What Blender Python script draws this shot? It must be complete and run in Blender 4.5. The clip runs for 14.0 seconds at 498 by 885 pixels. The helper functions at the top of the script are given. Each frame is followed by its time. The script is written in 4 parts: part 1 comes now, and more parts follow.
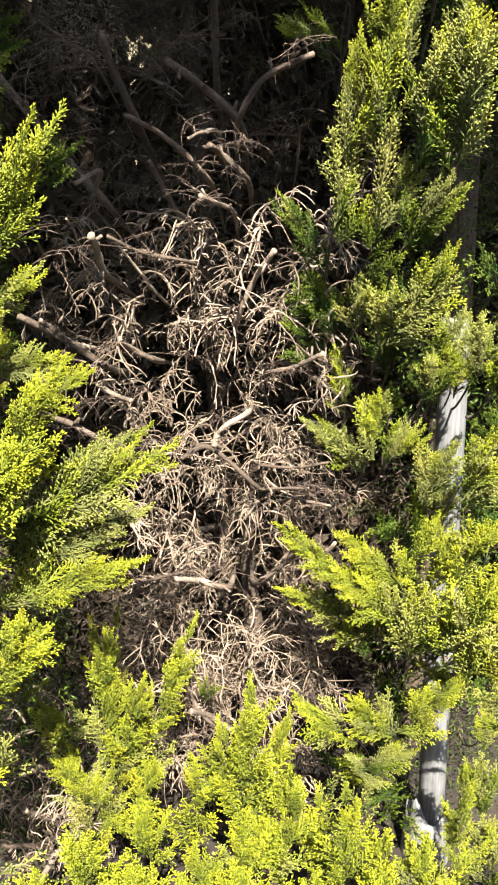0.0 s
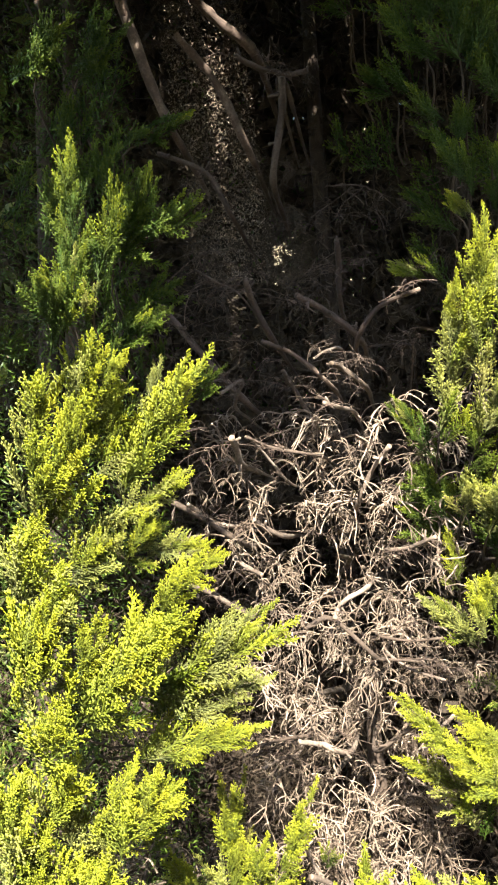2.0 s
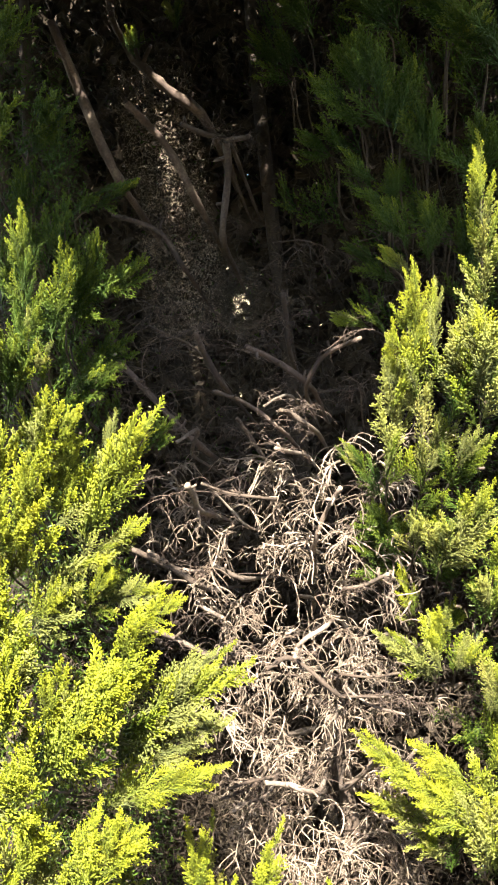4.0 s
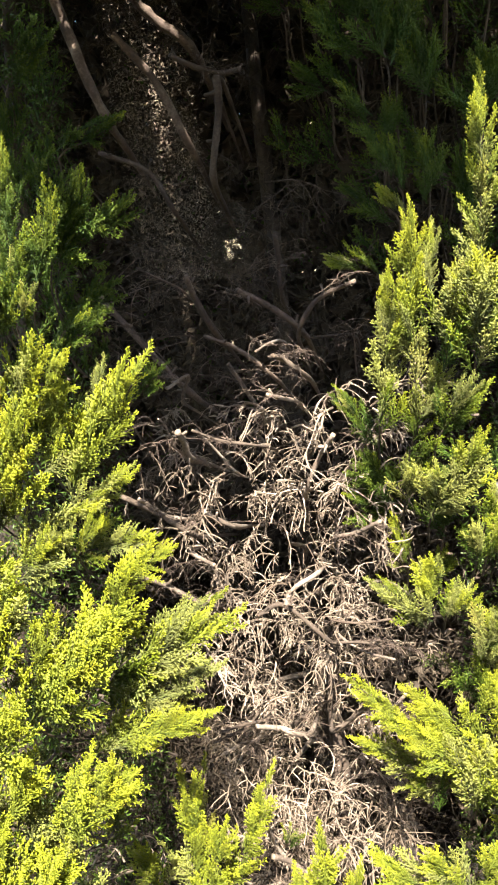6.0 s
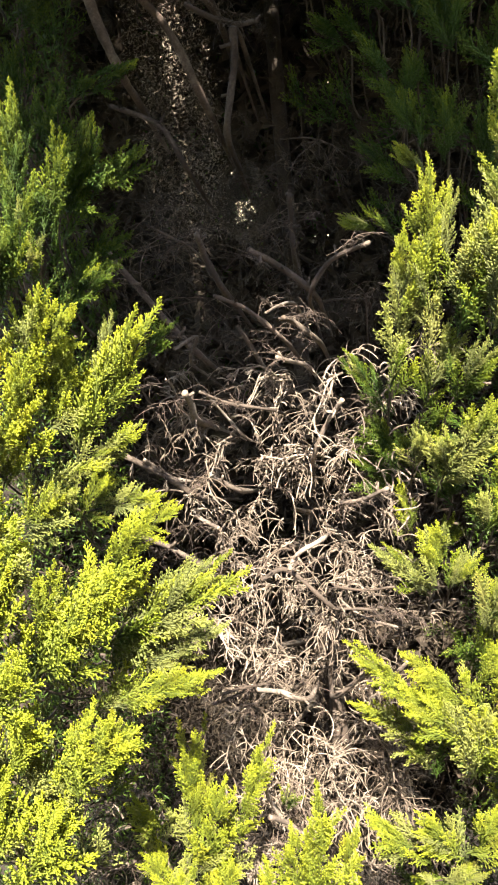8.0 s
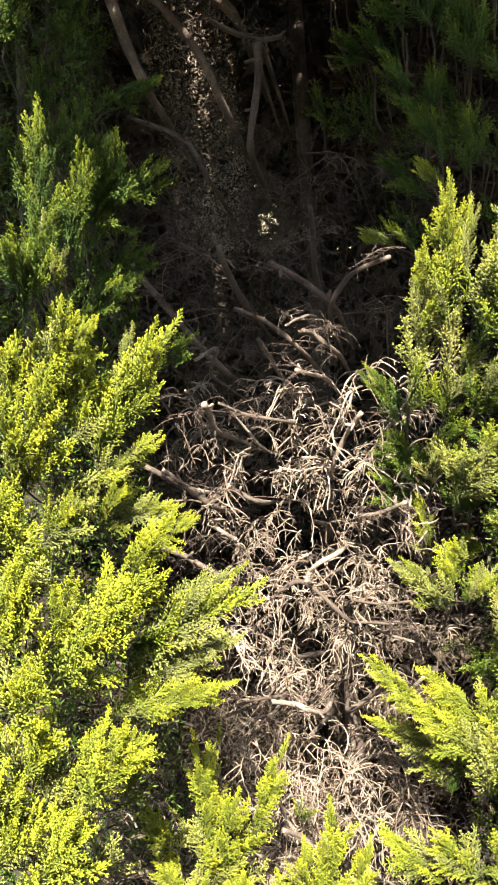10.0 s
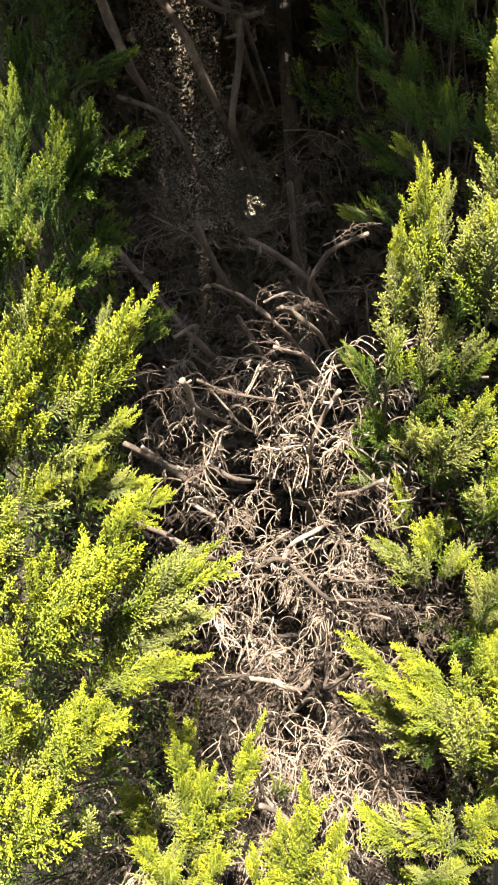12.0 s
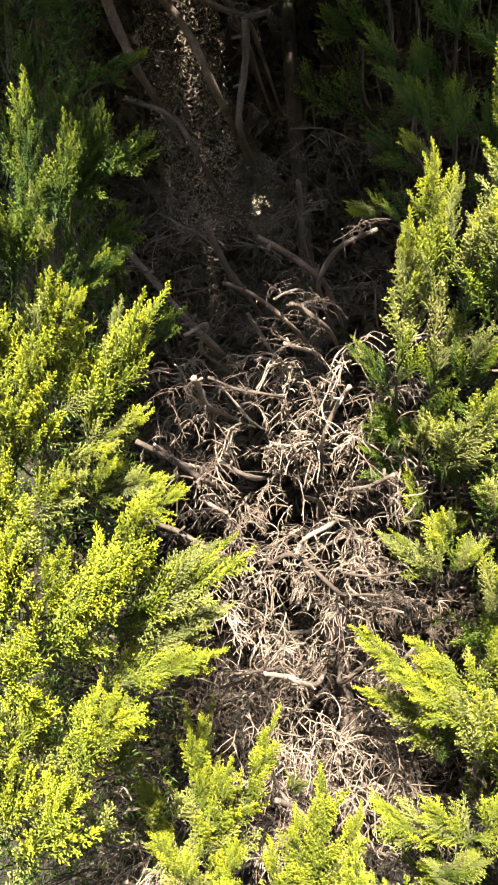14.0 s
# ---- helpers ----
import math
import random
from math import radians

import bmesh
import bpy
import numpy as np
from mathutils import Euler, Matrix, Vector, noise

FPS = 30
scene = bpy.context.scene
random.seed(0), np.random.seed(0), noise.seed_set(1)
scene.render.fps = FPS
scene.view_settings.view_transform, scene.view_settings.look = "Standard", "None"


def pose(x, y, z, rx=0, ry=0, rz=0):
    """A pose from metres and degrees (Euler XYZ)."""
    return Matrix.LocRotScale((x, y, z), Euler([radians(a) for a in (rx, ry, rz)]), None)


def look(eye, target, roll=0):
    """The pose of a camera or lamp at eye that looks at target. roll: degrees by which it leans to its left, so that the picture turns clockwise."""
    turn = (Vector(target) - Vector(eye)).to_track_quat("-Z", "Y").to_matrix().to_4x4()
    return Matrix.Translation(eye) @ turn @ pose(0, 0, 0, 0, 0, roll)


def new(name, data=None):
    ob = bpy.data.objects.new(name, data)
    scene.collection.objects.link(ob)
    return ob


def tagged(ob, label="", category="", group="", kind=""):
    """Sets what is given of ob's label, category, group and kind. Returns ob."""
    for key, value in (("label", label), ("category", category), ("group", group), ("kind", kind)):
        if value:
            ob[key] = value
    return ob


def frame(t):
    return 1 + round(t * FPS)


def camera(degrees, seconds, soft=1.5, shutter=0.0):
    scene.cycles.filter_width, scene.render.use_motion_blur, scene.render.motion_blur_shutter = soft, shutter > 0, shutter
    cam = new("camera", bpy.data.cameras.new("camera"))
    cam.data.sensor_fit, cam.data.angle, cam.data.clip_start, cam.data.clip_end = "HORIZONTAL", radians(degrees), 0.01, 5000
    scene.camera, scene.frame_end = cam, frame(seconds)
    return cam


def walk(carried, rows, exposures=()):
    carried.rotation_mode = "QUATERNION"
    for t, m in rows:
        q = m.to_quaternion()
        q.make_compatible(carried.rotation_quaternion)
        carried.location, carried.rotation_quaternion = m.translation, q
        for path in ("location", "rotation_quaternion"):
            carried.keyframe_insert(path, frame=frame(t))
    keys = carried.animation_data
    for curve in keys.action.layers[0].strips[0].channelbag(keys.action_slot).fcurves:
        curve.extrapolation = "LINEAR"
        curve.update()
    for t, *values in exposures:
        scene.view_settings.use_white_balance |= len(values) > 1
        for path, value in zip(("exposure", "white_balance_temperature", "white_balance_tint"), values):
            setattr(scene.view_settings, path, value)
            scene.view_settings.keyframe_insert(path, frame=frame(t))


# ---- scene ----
cam = camera(35.4, 14.0, 2.0)
PATH = [
    (0, (0.016, 0.043, 1.662), (0.006, 1.598, 1.286), 1.2),
    (0.5, (0.038, -0.010, 1.686), (-0.062, 1.542, 1.310), 1.1),
    (1, (-0.002, -0.079, 1.721), (-0.182, 1.466, 1.346), -1.9),
    (1.5, (-0.018, -0.150, 1.749), (-0.178, 1.420, 1.482), -3.1),
    (2, (0.082, -0.159, 1.783), (-0.229, 1.408, 1.689), 0.5),
    (2.5, (0.152, -0.203, 1.815), (-0.185, 1.361, 1.857), 0.9),
    (3, (0.150, -0.209, 1.800), (-0.111, 1.369, 1.842), -0.2),
    (3.2, (0.151, -0.215, 1.794), (-0.122, 1.361, 1.831), -1.1),
    (5.5, (0.152, -0.207, 1.794), (-0.108, 1.369, 1.711), -1.5),
    (6, (0.150, -0.186, 1.783), (-0.106, 1.390, 1.675), -1.4),
    (6.5, (0.141, -0.170, 1.768), (-0.146, 1.397, 1.610), 0.0),
    (7, (0.149, -0.169, 1.775), (-0.120, 1.401, 1.619), -0.1),
    (7.5, (0.151, -0.170, 1.776), (-0.116, 1.400, 1.620), -0.3),
    (8, (0.146, -0.167, 1.766), (-0.124, 1.401, 1.596), 0.0),
    (8.5, (0.134, -0.169, 1.774), (-0.156, 1.397, 1.624), -0.1),
    (8.7, (0.126, -0.174, 1.779), (-0.170, 1.391, 1.639), -0.1),
    (10.8, (0.197, -0.170, 1.747), (-0.116, 1.390, 1.591), 1.3),
    (11, (0.206, -0.168, 1.738), (-0.096, 1.395, 1.581), 1.8),
    (11.5, (0.183, -0.169, 1.738), (-0.142, 1.389, 1.567), 1.1),
    (12, (0.192, -0.172, 1.741), (-0.108, 1.390, 1.571), 1.1),
    (12.5, (0.194, -0.176, 1.735), (-0.107, 1.386, 1.572), 1.0),
    (13, (0.200, -0.174, 1.739), (-0.098, 1.390, 1.582), 0.6),
    (13.5, (0.203, -0.172, 1.742), (-0.085, 1.393, 1.578), -0.1),
    (14, (0.179, -0.189, 1.730), (-0.131, 1.372, 1.563), 0.3),
]
walk(cam, [(t, look(eye, target, roll)) for t, eye, target, roll in PATH], [(0, 2.45), (1.5, 2.53), (3, 2.98), (6, 2.73), (14, 2.71)])

# ---- light ----
SUN_ELEV, SUN_AZ = 46.0, 6.0        # azimuth: degrees to the right of straight behind the viewer
sky_world = bpy.data.worlds.new("sky")
scene.world = sky_world
sky_world.use_nodes = True
wn = sky_world.node_tree
sky_node = wn.nodes.new("ShaderNodeTexSky")
sky_node.sky_type = 'NISHITA'
sky_node.sun_disc = False
sky_node.sun_elevation = radians(SUN_ELEV)
sky_node.sun_rotation = radians(180 - SUN_AZ)
wn.links.new(sky_node.outputs[0], wn.nodes["Background"].inputs[0])
wn.nodes["Background"].inputs[1].default_value = 0.078
sun_data = bpy.data.lights.new("sun", 'SUN')
sun_data.energy, sun_data.angle, sun_data.color = 4.7, radians(0.5), (1.0, 0.95, 0.86)
sun = new("sun", sun_data)
SUN_DIR = Vector((math.sin(radians(SUN_AZ)) * math.cos(radians(SUN_ELEV)), -math.cos(radians(SUN_AZ)) * math.cos(radians(SUN_ELEV)), math.sin(radians(SUN_ELEV))))
sun.matrix_world = look(SUN_DIR * 30, (0, 0, 0))


# ---- materials ----
def base_material(name):
    m = bpy.data.materials.new(name)
    m.use_nodes = True
    nt = m.node_tree
    return m, nt, nt.nodes["Principled BSDF"]


def noise_node(nt, scale, detail=4.0, rough=0.6, coords="Object"):
    tc = nt.nodes.new("ShaderNodeTexCoord")
    n = nt.nodes.new("ShaderNodeTexNoise")
    n.inputs["Scale"].default_value = scale
    n.inputs["Detail"].default_value = detail
    n.inputs["Roughness"].default_value = rough
    nt.links.new(tc.outputs[coords], n.inputs["Vector"])
    return n


def ramp_node(nt, source, *stops):
    r = nt.nodes.new("ShaderNodeValToRGB")
    while len(r.color_ramp.elements) < len(stops):
        r.color_ramp.elements.new(0.5)
    for e, (at, col) in zip(r.color_ramp.elements, stops):
        e.position, e.color = at, (*col, 1)
    nt.links.new(source, r.inputs[0])
    return r


def mix_node(nt, kind, fac, a, b):
    n = nt.nodes.new("ShaderNodeMix")
    n.data_type, n.blend_type = 'RGBA', kind
    for sock, value in ((n.inputs[0], fac), (n.inputs[6], a), (n.inputs[7], b)):
        if isinstance(value, (int, float)):
            sock.default_value = value
        elif isinstance(value, tuple):
            sock.default_value = (*value, 1)
        else:
            nt.links.new(value, sock)
    return n.outputs[2]


def bump(nt, bsdf, height, strength, distance):
    b = nt.nodes.new("ShaderNodeBump")
    b.inputs["Strength"].default_value, b.inputs["Distance"].default_value = strength, distance
    nt.links.new(height, b.inputs["Height"])
    nt.links.new(b.outputs[0], bsdf.inputs["Normal"])


def foliage(name, inner, middle, tip, through_light):
    """Scale-leaved foliage: young ends paler than older wood, with lit tips and dark insides put into the colour too;
    each spray differs a little.
    """
    m, nt, bsdf = base_material(name)
    at = nt.nodes.new("ShaderNodeAttribute")
    at.attribute_name = "young"
    grain = noise_node(nt, 9.0, 3.0)
    add = nt.nodes.new("ShaderNodeMath")
    add.operation = 'MULTIPLY_ADD'
    nt.links.new(grain.outputs[0], add.inputs[0])
    add.inputs[1].default_value = 0.24
    sub = nt.nodes.new("ShaderNodeMath")
    sub.operation = 'SUBTRACT'
    nt.links.new(at.outputs["Fac"], sub.inputs[0])
    sub.inputs[1].default_value = 0.12
    nt.links.new(sub.outputs[0], add.inputs[2])
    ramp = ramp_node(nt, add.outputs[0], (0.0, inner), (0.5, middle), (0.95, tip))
    info = nt.nodes.new("ShaderNodeObjectInfo")
    tint = ramp_node(nt, info.outputs["Random"], (0.0, (0.72, 0.78, 0.85)), (0.5, (1.0, 1.0, 1.0)), (0.9, (1.06, 1.08, 1.0)), (1.0, (1.10, 1.0, 0.95)))
    colour = mix_node(nt, 'MULTIPLY', 1.0, ramp.outputs[0], tint.outputs[0])
    nt.links.new(colour, bsdf.inputs["Base Color"])
    bsdf.inputs["Roughness"].default_value = 0.48
    bsdf.inputs["Specular IOR Level"].default_value = 0.38
    scales = noise_node(nt, 260.0, 1.0)
    bump(nt, bsdf, scales.outputs[0], 0.5, 0.002)
    trans = nt.nodes.new("ShaderNodeBsdfTranslucent")
    nt.links.new(mix_node(nt, 'MULTIPLY', 1.0, colour, (1.0, 1.0, 0.5)), trans.inputs[0])
    mixed = nt.nodes.new("ShaderNodeMixShader")
    mixed.inputs[0].default_value = through_light
    nt.links.new(bsdf.outputs[0], mixed.inputs[1])
    nt.links.new(trans.outputs[0], mixed.inputs[2])
    nt.links.new(mixed.outputs[0], nt.nodes["Material Output"].inputs[0])
    return m


def woody(name, dark, mid, pale, grain=60.0, rough=0.85, depth=0.004):
    m, nt, bsdf = base_material(name)
    coarse = noise_node(nt, grain * 0.2, 5.0)
    fine = noise_node(nt, grain * 3.0, 4.0, 0.7)
    add = nt.nodes.new("ShaderNodeMath")
    add.operation = 'MULTIPLY_ADD'
    nt.links.new(fine.outputs[0], add.inputs[0])
    add.inputs[1].default_value = 0.5
    nt.links.new(coarse.outputs[0], add.inputs[2])
    ramp = ramp_node(nt, add.outputs[0], (0.5, dark), (0.75, mid), (1.0, pale))
    info = nt.nodes.new("ShaderNodeObjectInfo")
    tint = ramp_node(nt, info.outputs["Random"], (0.0, (0.50, 0.45, 0.40)), (0.5, (0.9, 0.88, 0.86)), (1.0, (1.25, 1.22, 1.2)))
    nt.links.new(mix_node(nt, 'MULTIPLY', 1.0, ramp.outputs[0], tint.outputs[0]), bsdf.inputs["Base Color"])
    bsdf.inputs["Roughness"].default_value = rough
    bump(nt, bsdf, add.outputs[0], 0.7, depth)
    return m


# Inner tones darker and tips brighter than growth alone: lit tips in the colour.
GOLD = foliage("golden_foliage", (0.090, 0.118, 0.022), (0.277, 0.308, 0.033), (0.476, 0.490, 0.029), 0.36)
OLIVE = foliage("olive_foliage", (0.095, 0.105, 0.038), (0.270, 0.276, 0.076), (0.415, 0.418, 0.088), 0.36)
# Lime serves the lit spires, green the shaded boughs: part growth, part light.
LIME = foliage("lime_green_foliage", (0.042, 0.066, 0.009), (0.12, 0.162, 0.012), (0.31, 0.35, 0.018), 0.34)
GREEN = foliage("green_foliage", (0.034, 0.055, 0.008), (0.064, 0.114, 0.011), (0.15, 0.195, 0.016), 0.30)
BARK = woody("bark", (0.03, 0.022, 0.015), (0.075, 0.052, 0.036), (0.15, 0.11, 0.08), 50.0)
# Reddish brown, taken darker to carry the shade of the upper hollow.
SHADED_LIMB = woody("reddish_shaded_bark", (0.035, 0.025, 0.018), (0.09, 0.060, 0.043), (0.22, 0.165, 0.12), 50.0)
DEAD = woody("dead_twig", (0.085, 0.060, 0.040), (0.235, 0.180, 0.130), (0.43, 0.355, 0.275), 25.0)
GREYWOOD = woody("dead_limb_bark", (0.055, 0.040, 0.028), (0.14, 0.105, 0.077), (0.31, 0.255, 0.20), 45.0)
CUT = woody("cut_wood", (0.13, 0.09, 0.06), (0.22, 0.165, 0.115), (0.34, 0.265, 0.20), 90.0, 0.8, 0.001)
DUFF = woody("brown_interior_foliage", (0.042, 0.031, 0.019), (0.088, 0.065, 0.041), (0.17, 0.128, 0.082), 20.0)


# ---- meshes ----
class Tubes:
    """Collects tapered tubes and spindles, with a youth value for each vertex, into one mesh."""

    def __init__(self):
        self.v, self.f, self.y, self.k = [], [], [], []

    def tube(self, path, radii, sides=5, young=0.0, cap=False, slot=0, cap_slot=0, wobble=0.0):
        first = len(self.v)
        n = len(path)
        side = None
        for i, (p, r) in enumerate(zip(path, radii)):
            d = (path[min(i + 1, n - 1)] - path[max(i - 1, 0)]).normalized()
            if side is None:
                side = d.orthogonal().normalized()
            side = (side - d * side.dot(d)).normalized()
            other = d.cross(side)
            for k in range(sides):
                a = 2 * math.pi * k / sides
                rr = r * (1 + wobble * random.uniform(-1, 1))
                self.v.append(p + (side * math.cos(a) + other * math.sin(a)) * rr)
                self.y.append(young if isinstance(young, (int, float)) else young[i])
        for i in range(n - 1):
            for k in range(sides):
                a, b = first + i * sides + k, first + i * sides + (k + 1) % sides
                self.f.append((a, b, b + sides, a + sides))
                self.k.append(slot)
        if cap:
            self.f.append(tuple(first + k for k in reversed(range(sides))))
            self.k.append(cap_slot)
            self.f.append(tuple(first + (n - 1) * sides + k for k in range(sides)))
            self.k.append(slot)

    def shoot(self, p, d, length, width, up, young):
        """A short green cord of scale leaves: three-sided, pointed at both ends, fullest past its middle."""
        first = len(self.v)
        s = d.cross(up).normalized()
        o = d.cross(s)
        self.v.append(p)
        self.y.append(young * 0.88)
        for k in range(3):
            a = 2.094 * k + 0.5
            self.v.append(p + d * (length * 0.66) + (s * math.cos(a) + o * math.sin(a)) * width)
            self.y.append(young * 0.96)
        self.v.append(p + d * length)
        self.y.append(young)
        for k in range(3):
            a, b = first + 1 + k, first + 1 + (k + 1) % 3
            self.f += [(first, b, a), (a, b, first + 4)]
            self.k += [0, 0]

    def mesh(self, name, *materials, smooth=True):
        me = bpy.data.meshes.new(name)
        me.from_pydata([tuple(p) for p in self.v], [], self.f)
        at = me.attributes.new("young", 'FLOAT', 'POINT')
        at.data.foreach_set("value", np.array(self.y, dtype=np.float32))
        for m in materials:
            me.materials.append(m)
        me.polygons.foreach_set("material_index", self.k)
        me.polygons.foreach_set("use_smooth", [smooth] * len(self.f))
        me.update()
        return me


def part(name, mesh, parent, label=""):
    ob = new(name, mesh)
    ob.parent = parent
    return tagged(ob, label)


def spray_mesh(seed, width, slope, sides, pitch, girth=1.0):
    """One feathery spray, one unit long, along +Y, its face towards +Z: a leader, side branches in two ranks, and cords on both, pointed to its end."""
    rng = random.Random(seed)
    t = Tubes()
    bend = rng.uniform(-0.12, 0.12)
    arch = rng.uniform(-0.16, -0.04)
    up = Vector((0, 0, 1))

    def axis(s):
        return Vector((bend * s * s, s, arch * s * s))

    def cords(line, ages, spacing, long, first=0.0):
        """Cords in two ranks along a line of points, shorter towards its end, and one at the end."""
        total = sum((b - a).length for a, b in zip(line, line[1:]))
        n = max(2, int(total / spacing))
        rank = rng.choice((-1, 1))
        for k in range(n):
            u = first + (1 - first) * (k + 0.3 + 0.5 * rng.random()) / n
            f = min(u, 0.999) * (len(line) - 1)
            q = int(f)
            at, run = line[q].lerp(line[q + 1], f - q), (line[q + 1] - line[q]).normalized()
            rank = -rank
            turn = Matrix.Rotation(radians(rank * rng.uniform(20, 44)), 3, 'Z')
            e = (turn @ run + Vector((0, 0, rng.uniform(-0.5, 0.55)))).normalized()
            age = ages[q] + (ages[q + 1] - ages[q]) * (f - q)
            t.shoot(at, e, long * (1.12 - 0.5 * u) * rng.uniform(0.65, 1.25), 0.0128 * girth * rng.uniform(0.85, 1.15), up, min(1.0, age + 0.16))
        run = (line[-1] - line[-2]).normalized()
        t.shoot(line[-1] - run * 0.02, run, long * 0.75, 0.0145 * girth, up, min(1.0, ages[-1] + 0.1))

    leader = [axis(k / 6) for k in range(7)]
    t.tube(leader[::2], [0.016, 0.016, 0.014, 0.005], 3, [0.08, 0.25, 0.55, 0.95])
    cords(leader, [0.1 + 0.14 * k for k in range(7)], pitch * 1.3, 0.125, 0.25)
    for i in range(sides):
        s = 0.03 + 0.90 * (i + rng.uniform(-0.35, 0.35)) / sides
        side = 1 if i % 2 else -1
        length = width * (1.0 - s) ** 0.85 * rng.uniform(0.55, 1.2) * min(1.0, 0.5 + s * 2.4) + 0.05
        ang = radians(slope + rng.uniform(-12, 12))
        d = Vector((side * math.sin(ang), math.cos(ang), rng.uniform(-0.5, 0.5))).normalized()
        p0 = axis(max(0.0, s))
        line, ages = [], []
        for j in range(4):
            u = j / 3
            line.append(p0 + d * (length * u) + Vector((-side * 0.16 * length * u * u, 0.18 * length * u * u, -0.05 * length * u * u)))
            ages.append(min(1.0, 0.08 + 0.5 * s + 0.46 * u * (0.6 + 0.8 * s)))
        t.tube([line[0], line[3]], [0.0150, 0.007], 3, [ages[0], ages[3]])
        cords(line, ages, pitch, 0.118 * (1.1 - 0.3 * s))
    return t


SPRAYS = {}
for key, mat in (("gold", GOLD), ("olive", OLIVE), ("lime", LIME), ("green", GREEN)):
    SPRAYS[key] = []
for seed, (wide, slope, count, fine) in enumerate(((0.34, 32, 16, 0.043), (0.40, 36, 15, 0.046), (0.22, 27, 17, 0.043), (0.44, 38, 14, 0.048), (0.34, 33, 16, 0.043), (0.40, 31, 15, 0.046))):
    spray_tubes = spray_mesh(seed + 11, wide, slope, count, fine)
    for key, mat in (("gold", GOLD), ("olive", OLIVE), ("lime", LIME), ("green", GREEN)):
        SPRAYS[key].append(spray_tubes.mesh("spray_" + key, mat))


COARSE = {"green": [], "olive": []}
for seed in range(4):
    coarse_tubes = spray_mesh(seed + 31, 0.40, 36, 8, 0.11, 1.6)
    for key, mat in (("green", GREEN), ("olive", OLIVE)):
        COARSE[key].append(coarse_tubes.mesh("spray_inner_" + key, mat))


def smooth_path(points, n):
    """A Catmull-Rom curve through the points."""
    pts = [Vector(p) for p in points]
    pts = [pts[0] * 2 - pts[1]] + pts + [pts[-1] * 2 - pts[-2]]
    out = []
    for i in range(1, len(pts) - 2):
        p0, p1, p2, p3 = pts[i - 1:i + 3]
        for k in range(n):
            u = k / n
            out.append(0.5 * (2 * p1 + (p2 - p0) * u + (2 * p0 - 5 * p1 + 4 * p2 - p3) * u * u + (3 * p1 - p0 - 3 * p2 + p3) * u ** 3))
    out.append(pts[-2])
    return out


def trunk_path(x, y, height, lean=(0, 0)):
    return [Vector((x + lean[0] * s + 0.02 * math.sin(5 * s + x), y + lean[1] * s + 0.02 * math.cos(4 * s), height * s - 0.05 * (s == 0))) for s in (0, 0.15, 0.3, 0.45, 0.6, 0.75, 0.9, 1.0)]


def tree(x, y, height, radius, label, category="conifer"):
    """A hedge conifer: an Empty at its foot, with a tapered trunk. The boughs are added to it."""
    root = new("cypress_tree")
    root.location = (x, y, 0)
    tagged(root, label, category, "conifers of the hedge")
    t = Tubes()
    path = [p - Vector((x, y, 0)) for p in trunk_path(x, y, height)]
    t.tube(path, [radius * (1.25 - 1.0 * i / 7) for i in range(8)], 10, wobble=0.1)
    part("trunk", t.mesh("trunk", BARK), root)
    return root


